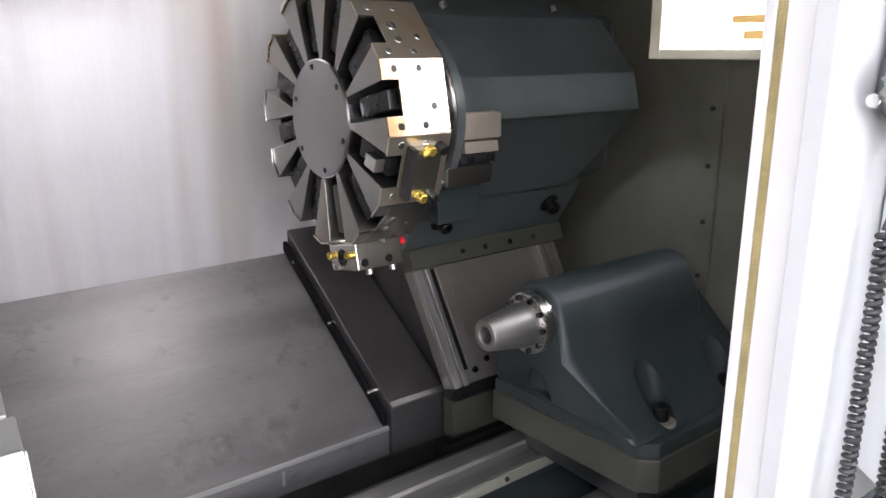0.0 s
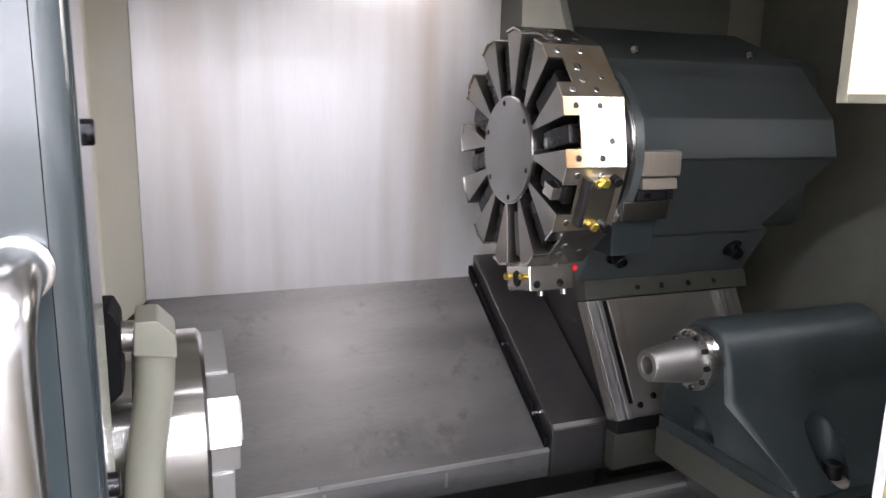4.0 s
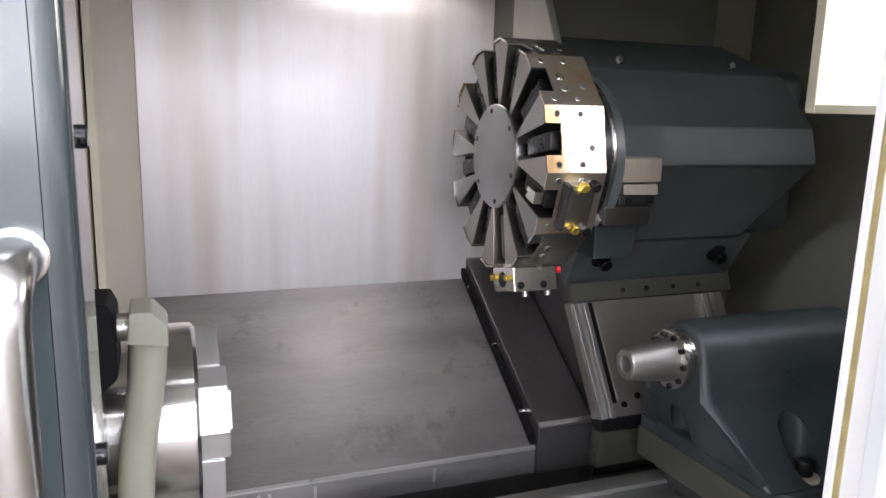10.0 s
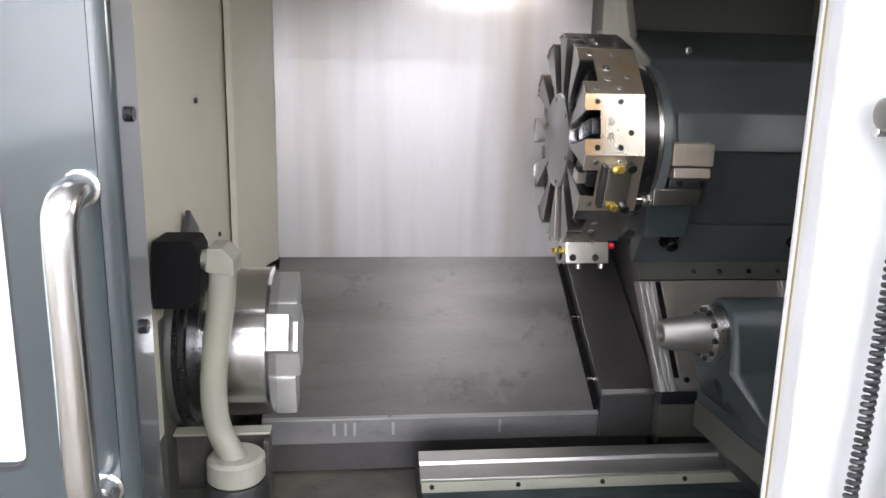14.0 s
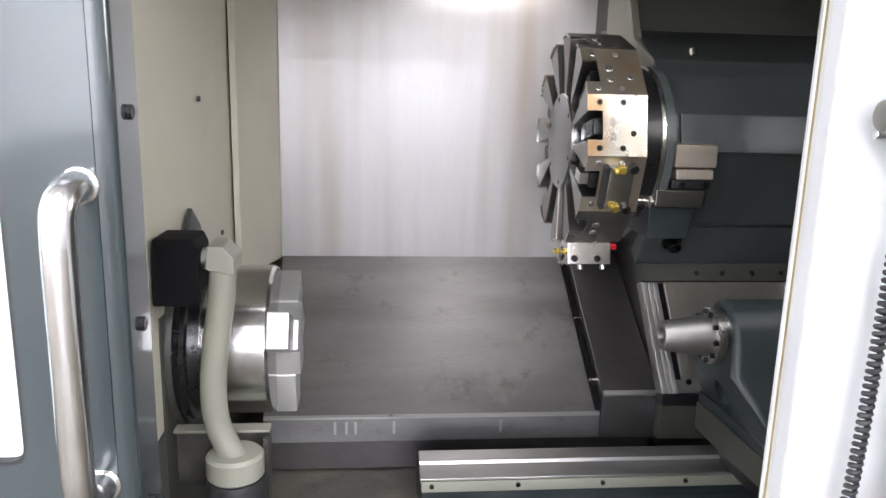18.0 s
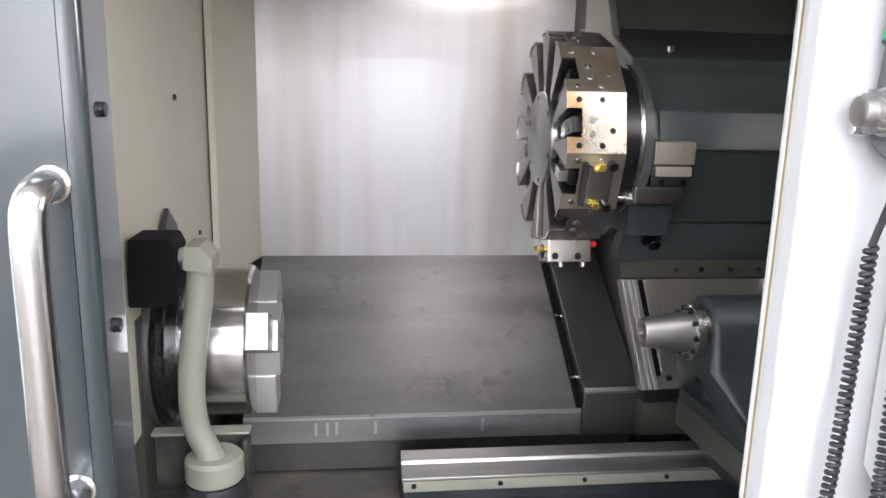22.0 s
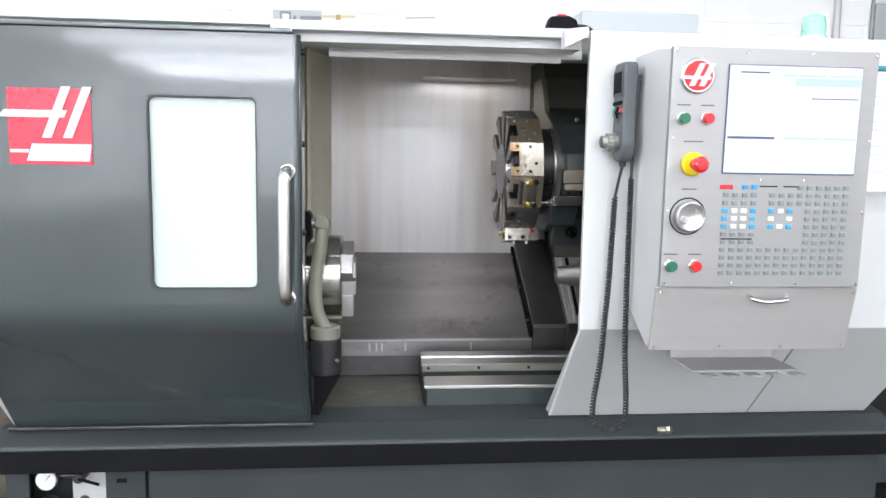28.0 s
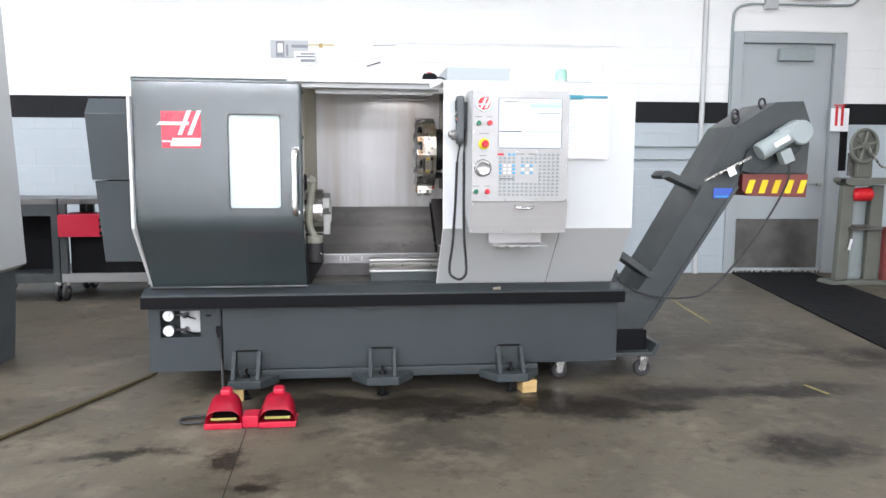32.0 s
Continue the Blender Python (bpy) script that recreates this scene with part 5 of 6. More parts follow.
part("start_key", box(FX - 0.004, FX + 0.001, HY + 0.018, HY + 0.031, 1.463, 1.475, 0.002), material("bright_green_key", (0.02, 0.42, 0.16), 0.4), hs, "green key")
part("stop_key", box(FX - 0.004, FX + 0.001, HY - 0.031, HY - 0.018, 1.463, 1.475, 0.002), M_RED, hs, "red key")
for dy, dz in ((0, 0.009), (0, -0.009), (0.010, 0), (-0.010, 0)):
    part("arrow_key", turned(box(FX - 0.004, FX + 0.001, -0.0045, 0.0045, -0.0045, 0.0045, 0.0015), pose(0, HY + dy, 1.465 + dz, 45, 0, 0)), M_BLACK, hs)
jk = part("jog_knob", lathe((FX, HY + 0.004, 1.394), (FX - 0.040, HY + 0.004, 1.394), [(0, 0.023), (0.25, 0.024), (0.3, 0.020), (0.62, 0.020), (0.66, 0.016), (0.92, 0.015), (1, 0.010)], 28), M_MATTE, hs, "ribbed steel jog knob")
for k in range(14):
    a = radians(360 / 14 * k)
    part("knob_rib", cyl((FX - 0.011, HY + 0.004 + 0.020 * math.cos(a), 1.394 + 0.020 * math.sin(a)), (FX - 0.026, HY + 0.004 + 0.020 * math.cos(a), 1.394 + 0.020 * math.sin(a)), 0.002, 6), M_MATTE, jk)
part("crank_arm", prism([(HY + 0.020, 1.396), (HY + 0.036, 1.378), (HY + 0.028, 1.370), (HY + 0.006, 1.380)], "x", FX - 0.012, FX - 0.006, 0.002), M_MATTE, jk)
part("crank_pin", cyl((FX - 0.010, HY + 0.031, 1.375), (FX - 0.024, HY + 0.031, 1.375), 0.0065, 12), M_BRIGHT, jk)
part("holder", prism([(HY - 0.01, 1.555), (0.239, 1.555), (0.239, 1.415), (HY + 0.015, 1.415)], "x", 1.570, 1.587, 0.002), M_GREYPL, hs)
part("cord_boss", cyl((FX + 0.017, HY, 1.352), (FX + 0.017, HY, 1.335), 0.008, 14), M_RUBBER, hs)


def coil(path, r, wire, pitch, seg=6):
    pts = smooth_path(path, 24)
    total = sum((b - a).length for a, b in zip(pts, pts[1:]))
    turns = total / pitch
    n = int(turns * 9)
    out, acc, idx = [], 0.0, 0
    cum = [0.0]
    for a, b in zip(pts, pts[1:]):
        cum.append(cum[-1] + (b - a).length)
    for i in range(n + 1):
        s = total * i / n
        while idx < len(pts) - 2 and cum[idx + 1] < s:
            idx += 1
        f = (s - cum[idx]) / max(1e-9, cum[idx + 1] - cum[idx])
        p = pts[idx].lerp(pts[idx + 1], f)
        d = (pts[idx + 1] - pts[idx]).normalized()
        u = d.cross(Vector((0, 1, 0.01))).normalized()
        v = d.cross(u)
        a = 2 * math.pi * turns * i / n
        out.append(p + (u * math.cos(a) + v * math.sin(a)) * r)
    return tube(out, wire, seg, 0)


cord = thing("coiled_cord", (1.53, 0.16, 0.66), "black coiled lead hanging in a loop from the handset", "cord")
part("straight_lead", tube([(FX + 0.017, HY, 1.337), (FX + 0.012, HY + 0.008, 1.30), (1.541, 0.214, 1.258)], 0.0038, 8), M_RUBBER, cord)
part("coil", coil([(1.541, 0.214, 1.258), (1.534, 0.211, 1.06), (1.528, 0.21, 0.96), (1.52, 0.21, 0.842), (1.506, 0.21, 0.739), (1.508, 0.21, 0.69), (1.53, 0.21, 0.668), (1.56, 0.21, 0.66), (1.588, 0.21, 0.685), (1.589, 0.205, 0.75), (1.577, 0.193, 0.872), (1.573, 0.19, 1.047), (1.572, 0.19, 1.305)], 0.0052, 0.0030, 0.0082), M_RUBBER, cord)
part("upper_lead", tube([(1.572, 0.19, 1.305), (1.576, 0.20, 1.36), (1.578, 0.213, 1.42)], 0.0038, 8), M_RUBBER, cord)

# beacon, papers and switch on the enclosure
beacon = thing("signal_beacon", (2.10, 0.33, 1.665), "green signal lamp on the roof of the machine", "signal lamp")
part("foot", cyl((2.10, 0.33, 1.665), (2.10, 0.33, 1.685), 0.034, 24), M_WHITE, beacon)
part("lens", lathe((2.10, 0.33, 1.685), (2.10, 0.33, 1.74), [(0, 0.030), (0.5, 0.030), (0.9, 0.026), (1, 0.018)], 24), material("green_lens", (0.30, 0.58, 0.46), 0.3), beacon)
clip = thing("clipboard", (2.18, 0.225, 1.27), "white papers under a teal clip on the panel", "papers")
for i in range(3):
    lean = pose(0, 0.2375 - 0.003 * i, 1.585, -(1.0 + 1.2 * i), 0, 0)
    part("sheet", turned(box(2.09 - 0.008 * i, 2.325, -0.0005, 0.0005, -0.312 + 0.004 * i, 0.0, 0), lean), M_PAPER, clip)
part("clip", merge(box(2.06, 2.19, 0.220, 0.238, 1.580, 1.600, 0.002), box(2.191, 2.318, 0.222, 0.238, 1.587, 1.598, 0.002)), M_TEAL, clip)
part("text_bar", turned(merge(*[box(2.095, 2.095 + 0.10 + 0.05 * ((i * 7) % 3), -0.0015, -0.0006, -0.045 - 0.021 * i, -0.041 - 0.021 * i, 0) for i in range(11)]), lean), material("pale_print", (0.50, 0.55, 0.60), 0.8), clip)
sw = thing("interlock_switch", (1.41, 0.27, 1.668), "small black safety switch with a red cap on the header", "switch")
part("body", prism([(1.365, 1.668), (1.445, 1.668), (1.44, 1.69), (1.42, 1.70), (1.375, 1.697)], "y", 0.25, 0.29, 0.003), M_BLACK, sw)
part("cap", box(1.392, 1.415, 0.256, 0.284, 1.698, 1.704, 0.002), M_RED, sw)
part("lead", tube([(1.44, 0.27, 1.68), (1.47, 0.27, 1.678), (1.49, 0.28, 1.668)], 0.004, 8), M_RUBBER, sw)

# gauges in the service opening
reg = thing("air_regulator", (0.1, 0.52, 0.33), "two white dial pressure gauges with valves in the base opening", "pressure gauge")
part("back_plate", box(0.085, 0.20, 0.55, 0.558, 0.335, 0.465, 0.002), M_WHITE, reg)
for gz in (0.355, 0.437):
    g = part("gauge", lathe((0.035, 0.53, gz), (0.035, 0.497, gz), [(0, 0.026), (0.7, 0.03), (1, 0.03)], 28), M_STEEL, reg, "white dial gauge")
    part("dial", cyl((0.035, 0.498, gz), (0.035, 0.4955, gz), 0.027, 28, 0.02), M_PAPER, g)
    part("needle", turned(box(-0.001, 0.001, 0.494, 0.4955, 0, 0.02, 0), pose(0.035, 0, gz, 0, 40, 0)), M_BLACK, g)
    part("valve", merge(cyl((0.06, 0.53, gz), (0.12, 0.53, gz), 0.008), cyl((0.12, 0.545, gz), (0.12, 0.50, gz), 0.015)), M_DARKST, reg)
    part("valve_lever", turned(box(0, 0.06, 0.498, 0.505, -0.004, 0.004, 0.002), pose(0.12, 0, gz, 0, 18, 0)), M_BLACK, reg)
drain = thing("drain_fitting", (1.795, 0.42, 0.56), "brass hose fitting on the splash ledge", "fitting")
part("union", merge(cyl((1.78, 0.45, 0.568), (1.80, 0.435, 0.572), 0.009), cyl((1.80, 0.44, 0.571), (1.812, 0.43, 0.575), 0.011, 6)), M_RUSTY, drain)

# ---- chip conveyor ----
conv = thing("chip_conveyor", (2.9, 0.9, 0.0), "dark grey inclined chip conveyor with a pale motor", "chip conveyor")
Y0, Y1 = 0.70, 1.10
part("trough", prism([(2.52, 0.24), (2.70, 0.24), (2.785, 0.32), (3.30, 1.13), (3.31, 1.20), (3.735, 1.20), (3.745, 1.50), (3.69, 1.634), (3.519, 1.626), (3.287, 1.485), (2.82, 0.68), (2.70, 0.50), (2.52, 0.48)], "y", Y0, Y1, 0.006), M_CONV, conv)
part("chute_skirt", prism([(3.325, 1.10), (3.36, 1.07), (3.735, 1.06), (3.742, 1.20), (3.325, 1.20)], "y", Y0 - 0.005, Y1, 0.004), M_MAROON, conv, "maroon discharge skirt")
for i in range(5):
    x = 3.345 + 0.082 * i
    part("hazard_stripe", prism([(x, 1.085), (x + 0.038, 1.085), (x + 0.062, 1.165), (x + 0.024, 1.165)], "y", Y0 - 0.009, Y0 - 0.004, 0), M_YELLOW, conv)
part("side_plate", prism([(3.30, 1.22), (3.38, 1.20), (3.66, 1.33), (3.70, 1.44), (3.62, 1.50), (3.34, 1.34)], "y", Y0 - 0.03, Y0, 0.004), M_HOUSE, conv)
motor = part("motor", lathe((3.38, 0.63, 1.325), (3.56, 0.63, 1.43), [(0, 0.046), (0.05, 0.054), (0.3, 0.055), (0.32, 0.052), (0.9, 0.052), (1, 0.047)], 28), M_MOTOR, conv, "pale grey electric motor")
part("gearbox", cyl((3.625, 0.70, 1.445), (3.625, 0.59, 1.445), 0.072, 28), M_MOTOR, motor)
part("gear_neck", turned(box(-0.10, 0.04, 0.60, 0.67, -0.045, 0.06, 0.01), pose(3.60, 0, 1.45, 0, -30, 0)), M_MOTOR, motor)
part("terminal_box", turned(box(-0.035, 0.035, 0.57, 0.63, -0.04, 0.04, 0.006), pose(3.53, 0, 1.305, 0, -25, 0)), M_MOTOR, motor)
part("motor_plate", turned(box(-0.05, 0.05, 0.572, 0.575, -0.015, 0.015, 0), pose(3.49, 0, 1.39, 0, -29, 0)), M_PAPER, motor)
part("torque_rod", cyl((3.08, 0.67, 1.16), (3.36, 0.67, 1.30), 0.009), M_STEEL, conv)
part("tag", turned(box(-0.024, 0.024, 0.655, 0.657, -0.026, 0.026, 0), pose(3.235, 0, 1.215, 0, -27, 0)), M_PAPER, conv, "white paper tag")
part("blue_plate", box(3.145, 3.265, 0.692, 0.696, 1.055, 1.115, 0.001), M_NAVY, conv, "blue name plate")
part("blue_plate_bar", box(3.155, 3.255, 0.6895, 0.692, 1.062, 1.070, 0), M_BLUE, conv)
for x, y, z in ((3.285, 0.74, 1.50), (3.335, 0.84, 1.53), (3.46, 0.76, 1.59)):
    part("lifting_eye", turned(tube([(0.03 * math.cos(radians(a)), 0, 0.03 * math.sin(radians(a)) + 0.03) for a in range(0, 361, 30)], 0.007, 8, 2), pose(x, y, z, 0, 0, 25)), M_DARKST, conv)
part("side_bracket", prism([(2.835, 1.185), (2.865, 1.215), (2.885, 1.218), (3.08, 1.135), (3.07, 1.10), (2.88, 1.18), (2.85, 1.165)], "y", 0.74, 0.90, 0.003), M_CONV, conv)
part("lower_bracket", prism([(2.56, 0.72), (2.60, 0.74), (2.80, 0.60), (2.78, 0.57)], "y", 0.68, 0.9, 0.003), M_CONV, conv)
part("side_rib", prism([(2.765, 0.32), (2.79, 0.315), (3.305, 1.125), (3.285, 1.135)], "y", Y0 - 0.012, Y0, 0.002), M_CONV, conv)
part("cart_tray", prism([(2.16, 0.13), (2.78, 0.13), (2.82, 0.20), (2.79, 0.20), (2.76, 0.15), (2.16, 0.15)], "y", 0.60, 1.12, 0.003), M_CONV, conv)
part("cart_riser", box(2.56, 2.75, 0.66, 1.05, 0.15, 0.27, 0.004), M_BLACK, conv)
for x, y in ((2.215, 0.64), (2.72, 0.64), (2.215, 1.05), (2.72, 1.05)):
    c = part("caster", cyl((x - 0.004, y - 0.016, 0.05), (x - 0.004, y + 0.016, 0.05), 0.05, 24), M_RUBBER, conv, "black swivel caster")
    part("hub", cyl((x - 0.004, y - 0.02, 0.05), (x - 0.004, y + 0.02, 0.05), 0.022, 16), M_STEEL, c)
    part("fork", merge(prism([(x - 0.03, 0.11), (x + 0.03, 0.11), (x + 0.008, 0.04), (x - 0.016, 0.04)], "y", y - 0.026, y - 0.021, 0), cyl((x, y, 0.105), (x, y, 0.13), 0.025)), M_BRIGHT, c)
cable = solo("motor_cable", tube([(3.56, 0.60, 1.25), (3.55, 0.60, 1.15), (3.46, 0.62, 0.95), (3.30, 0.64, 0.70), (3.12, 0.66, 0.50), (2.95, 0.66, 0.46), (2.75, 0.66, 0.48), (2.60, 0.66, 0.55), (2.56, 0.70, 0.60)], 0.006, 8), M_RUBBER, "black power cable drooping from the conveyor motor", "cable")

# ---- on the floor ----
ped = thing("foot_pedals", (0.52, 0.03, 0.0), "red twin foot switch with yellow treads on the floor", "foot pedal")
for px in (0.405, 0.655):
    hood = bmesh.new()
    w, n = 0.084, 18
    rows = []
    for y, k, top in ((-0.048, 1.0, 0.088), (-0.042, 1.0, 0.10), (-0.01, 0.99, 0.128), (0.04, 0.95, 0.146), (0.085, 0.86, 0.138), (0.115, 0.76, 0.105), (0.130, 0.68, 0.05), (0.133, 0.66, 0.0)):
        ring = []
        for i in range(n + 1):
            c, s_ = math.cos(math.pi * i / n), math.sin(math.pi * i / n)
            ring.append(hood.verts.new((px + w * k * math.copysign(abs(c) ** 0.62, c), y, top * abs(s_) ** 0.62)))
        rows.append(ring)
    for a, b in zip(rows, rows[1:]):
        for i in range(n):
            hood.faces.new((a[i], a[i + 1], b[i + 1], b[i]))
    bmesh.ops.solidify(hood, geom=hood.faces, thickness=0.006)
    part("hood", hood, M_PEDAL, ped)
    part("hood_lug", box(px - 0.026, px + 0.026, 0.03, 0.10, 0.12, 0.166, 0.012, 3), M_PEDAL, ped)
    part("base_plate", box(px - 0.086, px + 0.086, -0.055, 0.12, 0.002, 0.014, 0.004), M_PEDAL, ped)
    part("lip", box(px - 0.087, px + 0.087, -0.058, -0.048, 0.002, 0.030, 0.004), M_PEDAL, ped)
    part("tread", turned(box(-0.06, 0.06, -0.03, 0.06, -0.006, 0.006, 0.005), pose(px, 0, 0.045, 12, 0, 0)), M_BLACK, ped)
    part("tread_edge", turned(box(-0.06, 0.06, -0.034, -0.028, -0.004, 0.010, 0.003), pose(px, 0, 0.047, 12, 0, 0)), M_TREAD, ped, "yellow tread edge")
part("bridge", box(0.492, 0.568, -0.05, 0.05, 0.002, 0.062, 0.008), M_PEDAL, ped)
solo("pedal_cord", tube([(0.32, 0.03, 0.02), (0.27, 0.02, 0.012), (0.20, 0.03, 0.012), (0.185, 0.075, 0.012), (0.23, 0.11, 0.012), (0.30, 0.10, 0.02), (0.35, 0.13, 0.02), (0.355, 0.25, 0.03), (0.315, 0.45, 0.16), (0.305, 0.464, 0.28), (0.300, 0.464, 0.33)], 0.007, 8), M_RUBBER, "black armoured cord looped on the floor beside the pedals", "cord")
solo("air_hose", tube([(-0.05, 0.98, 0.12), (-0.16, 0.90, 0.014), (-0.30, 0.55, 0.012), (-0.564, -0.095, 0.012), (-0.85, -0.8, 0.012), (-1.2, -1.6, 0.012)], 0.011, 10), material("dirty_yellow_hose", (0.065, 0.052, 0.024), 0.6, 0, 0.25, 30), "dirty yellow air hose lying across the floor", "hose")
for i, (x0, x1, y0, y1, h) in enumerate(((1.925, 2.01, 0.37, 0.46, 0.088), (0.345, 0.435, 0.36, 0.45, 0.088))):
    solo("wood_block", turned(box(-0.042, 0.042, -0.045, 0.045, 0, h - 0.018, 0.003), pose((x0 + x1) / 2, (y0 + y1) / 2, 0, 0, 0, 8)), M_WOOD, "raw pine block under the machine foot", "wood block", group="wood blocks under the machine")
solo("floor_mat", prism([(5.40, 4.66), (6.35, 4.60), (5.58, 0.98), (4.63, 1.07)], "z", 0.0, 0.014, 0.004), material("matt_black_mat", (0.011, 0.011, 0.012), 0.85, 0, 0.3, 12, 160, 0.2, spec=0.1), "black ribbed rubber floor mat in front of the door", "floor mat")
for a, b in (((3.99, 3.23), (3.83, 2.03)), ((3.58, 0.36), (3.61, 0.19))):
    d = (Vector(b) - Vector(a)).normalized()
    s = Vector((-d.y, d.x)) * 0.012
    solo("floor_marking", prism([tuple(Vector(a) + s), tuple(Vector(b) + s), tuple(Vector(b) - s), tuple(Vector(a) - s)], "z", 0.0, 0.002, 0), material("worn_yellow_paint", (0.26, 0.22, 0.08), 0.7, 0, 0.3, 20, stain=(0.09, 0.08, 0.06), stain_amount=0.95, stain_scale=18), "worn yellow line painted on the floor", "floor marking")
solo("floor_joint", prism([(0.511, -0.06), (0.516, -0.06), (0.559, -1.6), (0.554, -1.6)], "z", 0.0, 0.0015, 0), material("dirt_in_joint", (0.018, 0.015, 0.011), 0.8, 0, 0.4, 9), "narrow dark joint in the concrete floor", "floor joint", "structure")

# ---- left background ----
cab = thing("rear_cabinet", (-0.2, 1.0, 0.4), "blue grey electrical cabinet on the side of the machine", "cabinet")
part("upper", prism([(0.55, 1.50), (0.62, 1.58), (1.6, 1.58), (1.6, 1.155), (0.62, 1.155)], "x", -0.36, -0.055, 0.004), M_GREYCAB, cab)
part("lower", prism([(0.63, 1.15), (0.74, 0.70), (1.6, 0.60), (1.6, 1.15)], "x", -0.35, -0.055, 0.004), M_GREYCAB, cab)
nb = thing("neighbour_machine", (-1.8, 1.2, 0.0), "corner of a white and grey machine beside the aisle", "machine")
part("white_guard", prism([(-2.6, 0.575), (-1.12, 0.575), (-1.067, 0.606), (-1.13, 2.2), (-2.6, 2.2)], "y", 0.95, 1.45, 0.004), M_WHITE, nb)
part("grey_base", prism([(-2.6, 0.0), (-1.16, 0.0), (-1.13, 0.45), (-1.13, 0.574), (-2.6, 0.574)], "y", 0.97, 1.43, 0.004), M_GREYCAB, nb)


def cart(name, x0, x1, y0, y1, top, label, shelf):
    c = thing(name, ((x0 + x1) / 2, (y0 + y1) / 2, 0), label, "cart", "steel shop carts")
    part("top", box(x0, x1, y0, y1, top - 0.05, top, 0.004), M_STEP, c)
    part("shelf", box(x0, x1, y0, y1, 0.17, 0.25, 0.004), shelf, c)
    for x in (x0, x1 - 0.06):
        for y in (y0, y1 - 0.05):
            part("leg", box(x, x + 0.06, y, y + 0.05, 0.25, top - 0.05, 0.003), M_CONV, c)
            w = part("caster", cyl((x + 0.01, y + 0.02, 0.075), (x + 0.05, y + 0.02, 0.075), 0.075, 24), M_RUBBER, c)
            part("caster_hub", cyl((x + 0.005, y + 0.02, 0.075), (x + 0.055, y + 0.02, 0.075), 0.035, 16), M_STEEL, w)
            part("caster_fork", box(x + 0.0, x + 0.06, y, y + 0.04, 0.14, 0.171, 0.003), M_STEEL, w)
    return c


c1 = cart("steel_cart", -2.40, -1.64, 3.45, 4.2, 0.93, "dark grey steel shop cart with casters", M_CONV)
# black panel stands for the shade inside the cart
part("dark_inside", box(-2.36, -1.70, 3.80, 3.82, 0.25, 0.88, 0.002), M_BLACK, c1)
part("front_rail", box(-2.34, -1.70, 3.452, 3.48, 0.775, 0.879, 0.002), M_CONV, c1)
c2 = cart("steel_cart", -1.63, -0.82, 3.45, 4.2, 0.93, "dark grey steel shop cart holding a red tool box", M_BRUSHED)
part("lower_box", box(-1.56, -0.90, 3.50, 4.1, 0.25, 0.589, 0.004), M_BLACK, c2)
vise = thing("red_tool_box", (-1.44, 3.42, 0.59), "red painted drawer box in the steel cart", "tool box")
part("body", box(-1.625, -1.27, 3.40, 3.8, 0.59, 0.79, 0.006), M_PEDAL, vise)
part("latch", merge(*[box(-1.27, -1.24, 3.395, 3.42, 0.61 + 0.06 * i, 0.635 + 0.06 * i, 0.004) for i in range(3)]), M_BLACK, vise)

# ---- right background: column, machine and wall fittings ----
M_OLDGREEN = material("old_grey_green_paint", (0.14, 0.148, 0.122), 0.5, 0, 0.12, 6, 200, 0.05, stain=(0.10, 0.095, 0.08), stain_amount=0.5, stain_scale=5)
mill = thing("bench_machine", (6.3, 3.8, 0), "old grey green machine with a spoked hand wheel", "machine")
part("column", prism([(6.09, 1.06), (6.22, 1.06), (6.20, 0.05), (6.06, 0.05)], "y", 3.72, 3.80, 0.012), M_OLDGREEN, mill)
part("foot", prism([(5.98, 0.0), (6.62, 0.0), (6.60, 0.05), (6.02, 0.05)], "y", 3.68, 3.95, 0.012), M_OLDGREEN, mill)
part("table", prism([(6.05, 1.10), (6.10, 1.06), (6.28, 1.05), (6.45, 1.07), (6.75, 1.08), (6.75, 1.14), (6.45, 1.14), (6.05, 1.14)], "y", 3.66, 3.85, 0.010), M_OLDGREEN, mill)
part("table_clamp", box(6.03, 6.07, 3.655, 3.70, 1.085, 1.13, 0.006), M_BOLT, mill)
part("head", prism([(6.24, 1.14), (6.42, 1.14), (6.42, 1.36), (6.47, 1.44), (6.42, 1.60), (6.30, 1.64), (6.24, 1.50)], "y", 3.74, 3.86, 0.02), M_OLDGREEN, mill)
part("guard_plate", box(6.08, 6.15, 3.80, 3.83, 1.21, 1.62, 0.004), M_BLACK, mill)
part("guard_bracket", box(6.17, 6.23, 3.78, 3.81, 1.16, 1.40, 0.004), M_KICK, mill)
wh = part("hand_wheel", tube([(6.275 + 0.150 * math.cos(radians(a)), 3.70, 1.468 + 0.170 * math.sin(radians(a))) for a in range(0, 361, 20)], 0.018, 10, 2), M_OLDGREEN, mill, "spoked cast hand wheel")
for a in range(0, 360, 60):
    part("spoke", cyl((6.275, 3.70, 1.468), (6.275 + 0.148 * math.cos(radians(a + 15)), 3.70, 1.468 + 0.168 * math.sin(radians(a + 15))), 0.014, 8), M_OLDGREEN, wh)
part("wheel_boss", cyl((6.275, 3.67, 1.468), (6.275, 3.76, 1.468), 0.035, 16), M_OLDGREEN, mill)
part("lever", tube([(6.30, 3.68, 1.46), (6.40, 3.67, 1.32), (6.46, 3.67, 1.26), (6.54, 3.67, 1.24)], 0.012, 8), M_STEEL, mill)
part("red_box", lathe((6.20, 3.74, 0.965), (6.42, 3.74, 0.965), [(0, 0.045), (0.12, 0.07), (0.85, 0.075), (1, 0.05)], 20), M_RED, mill, "red painted motor cover")
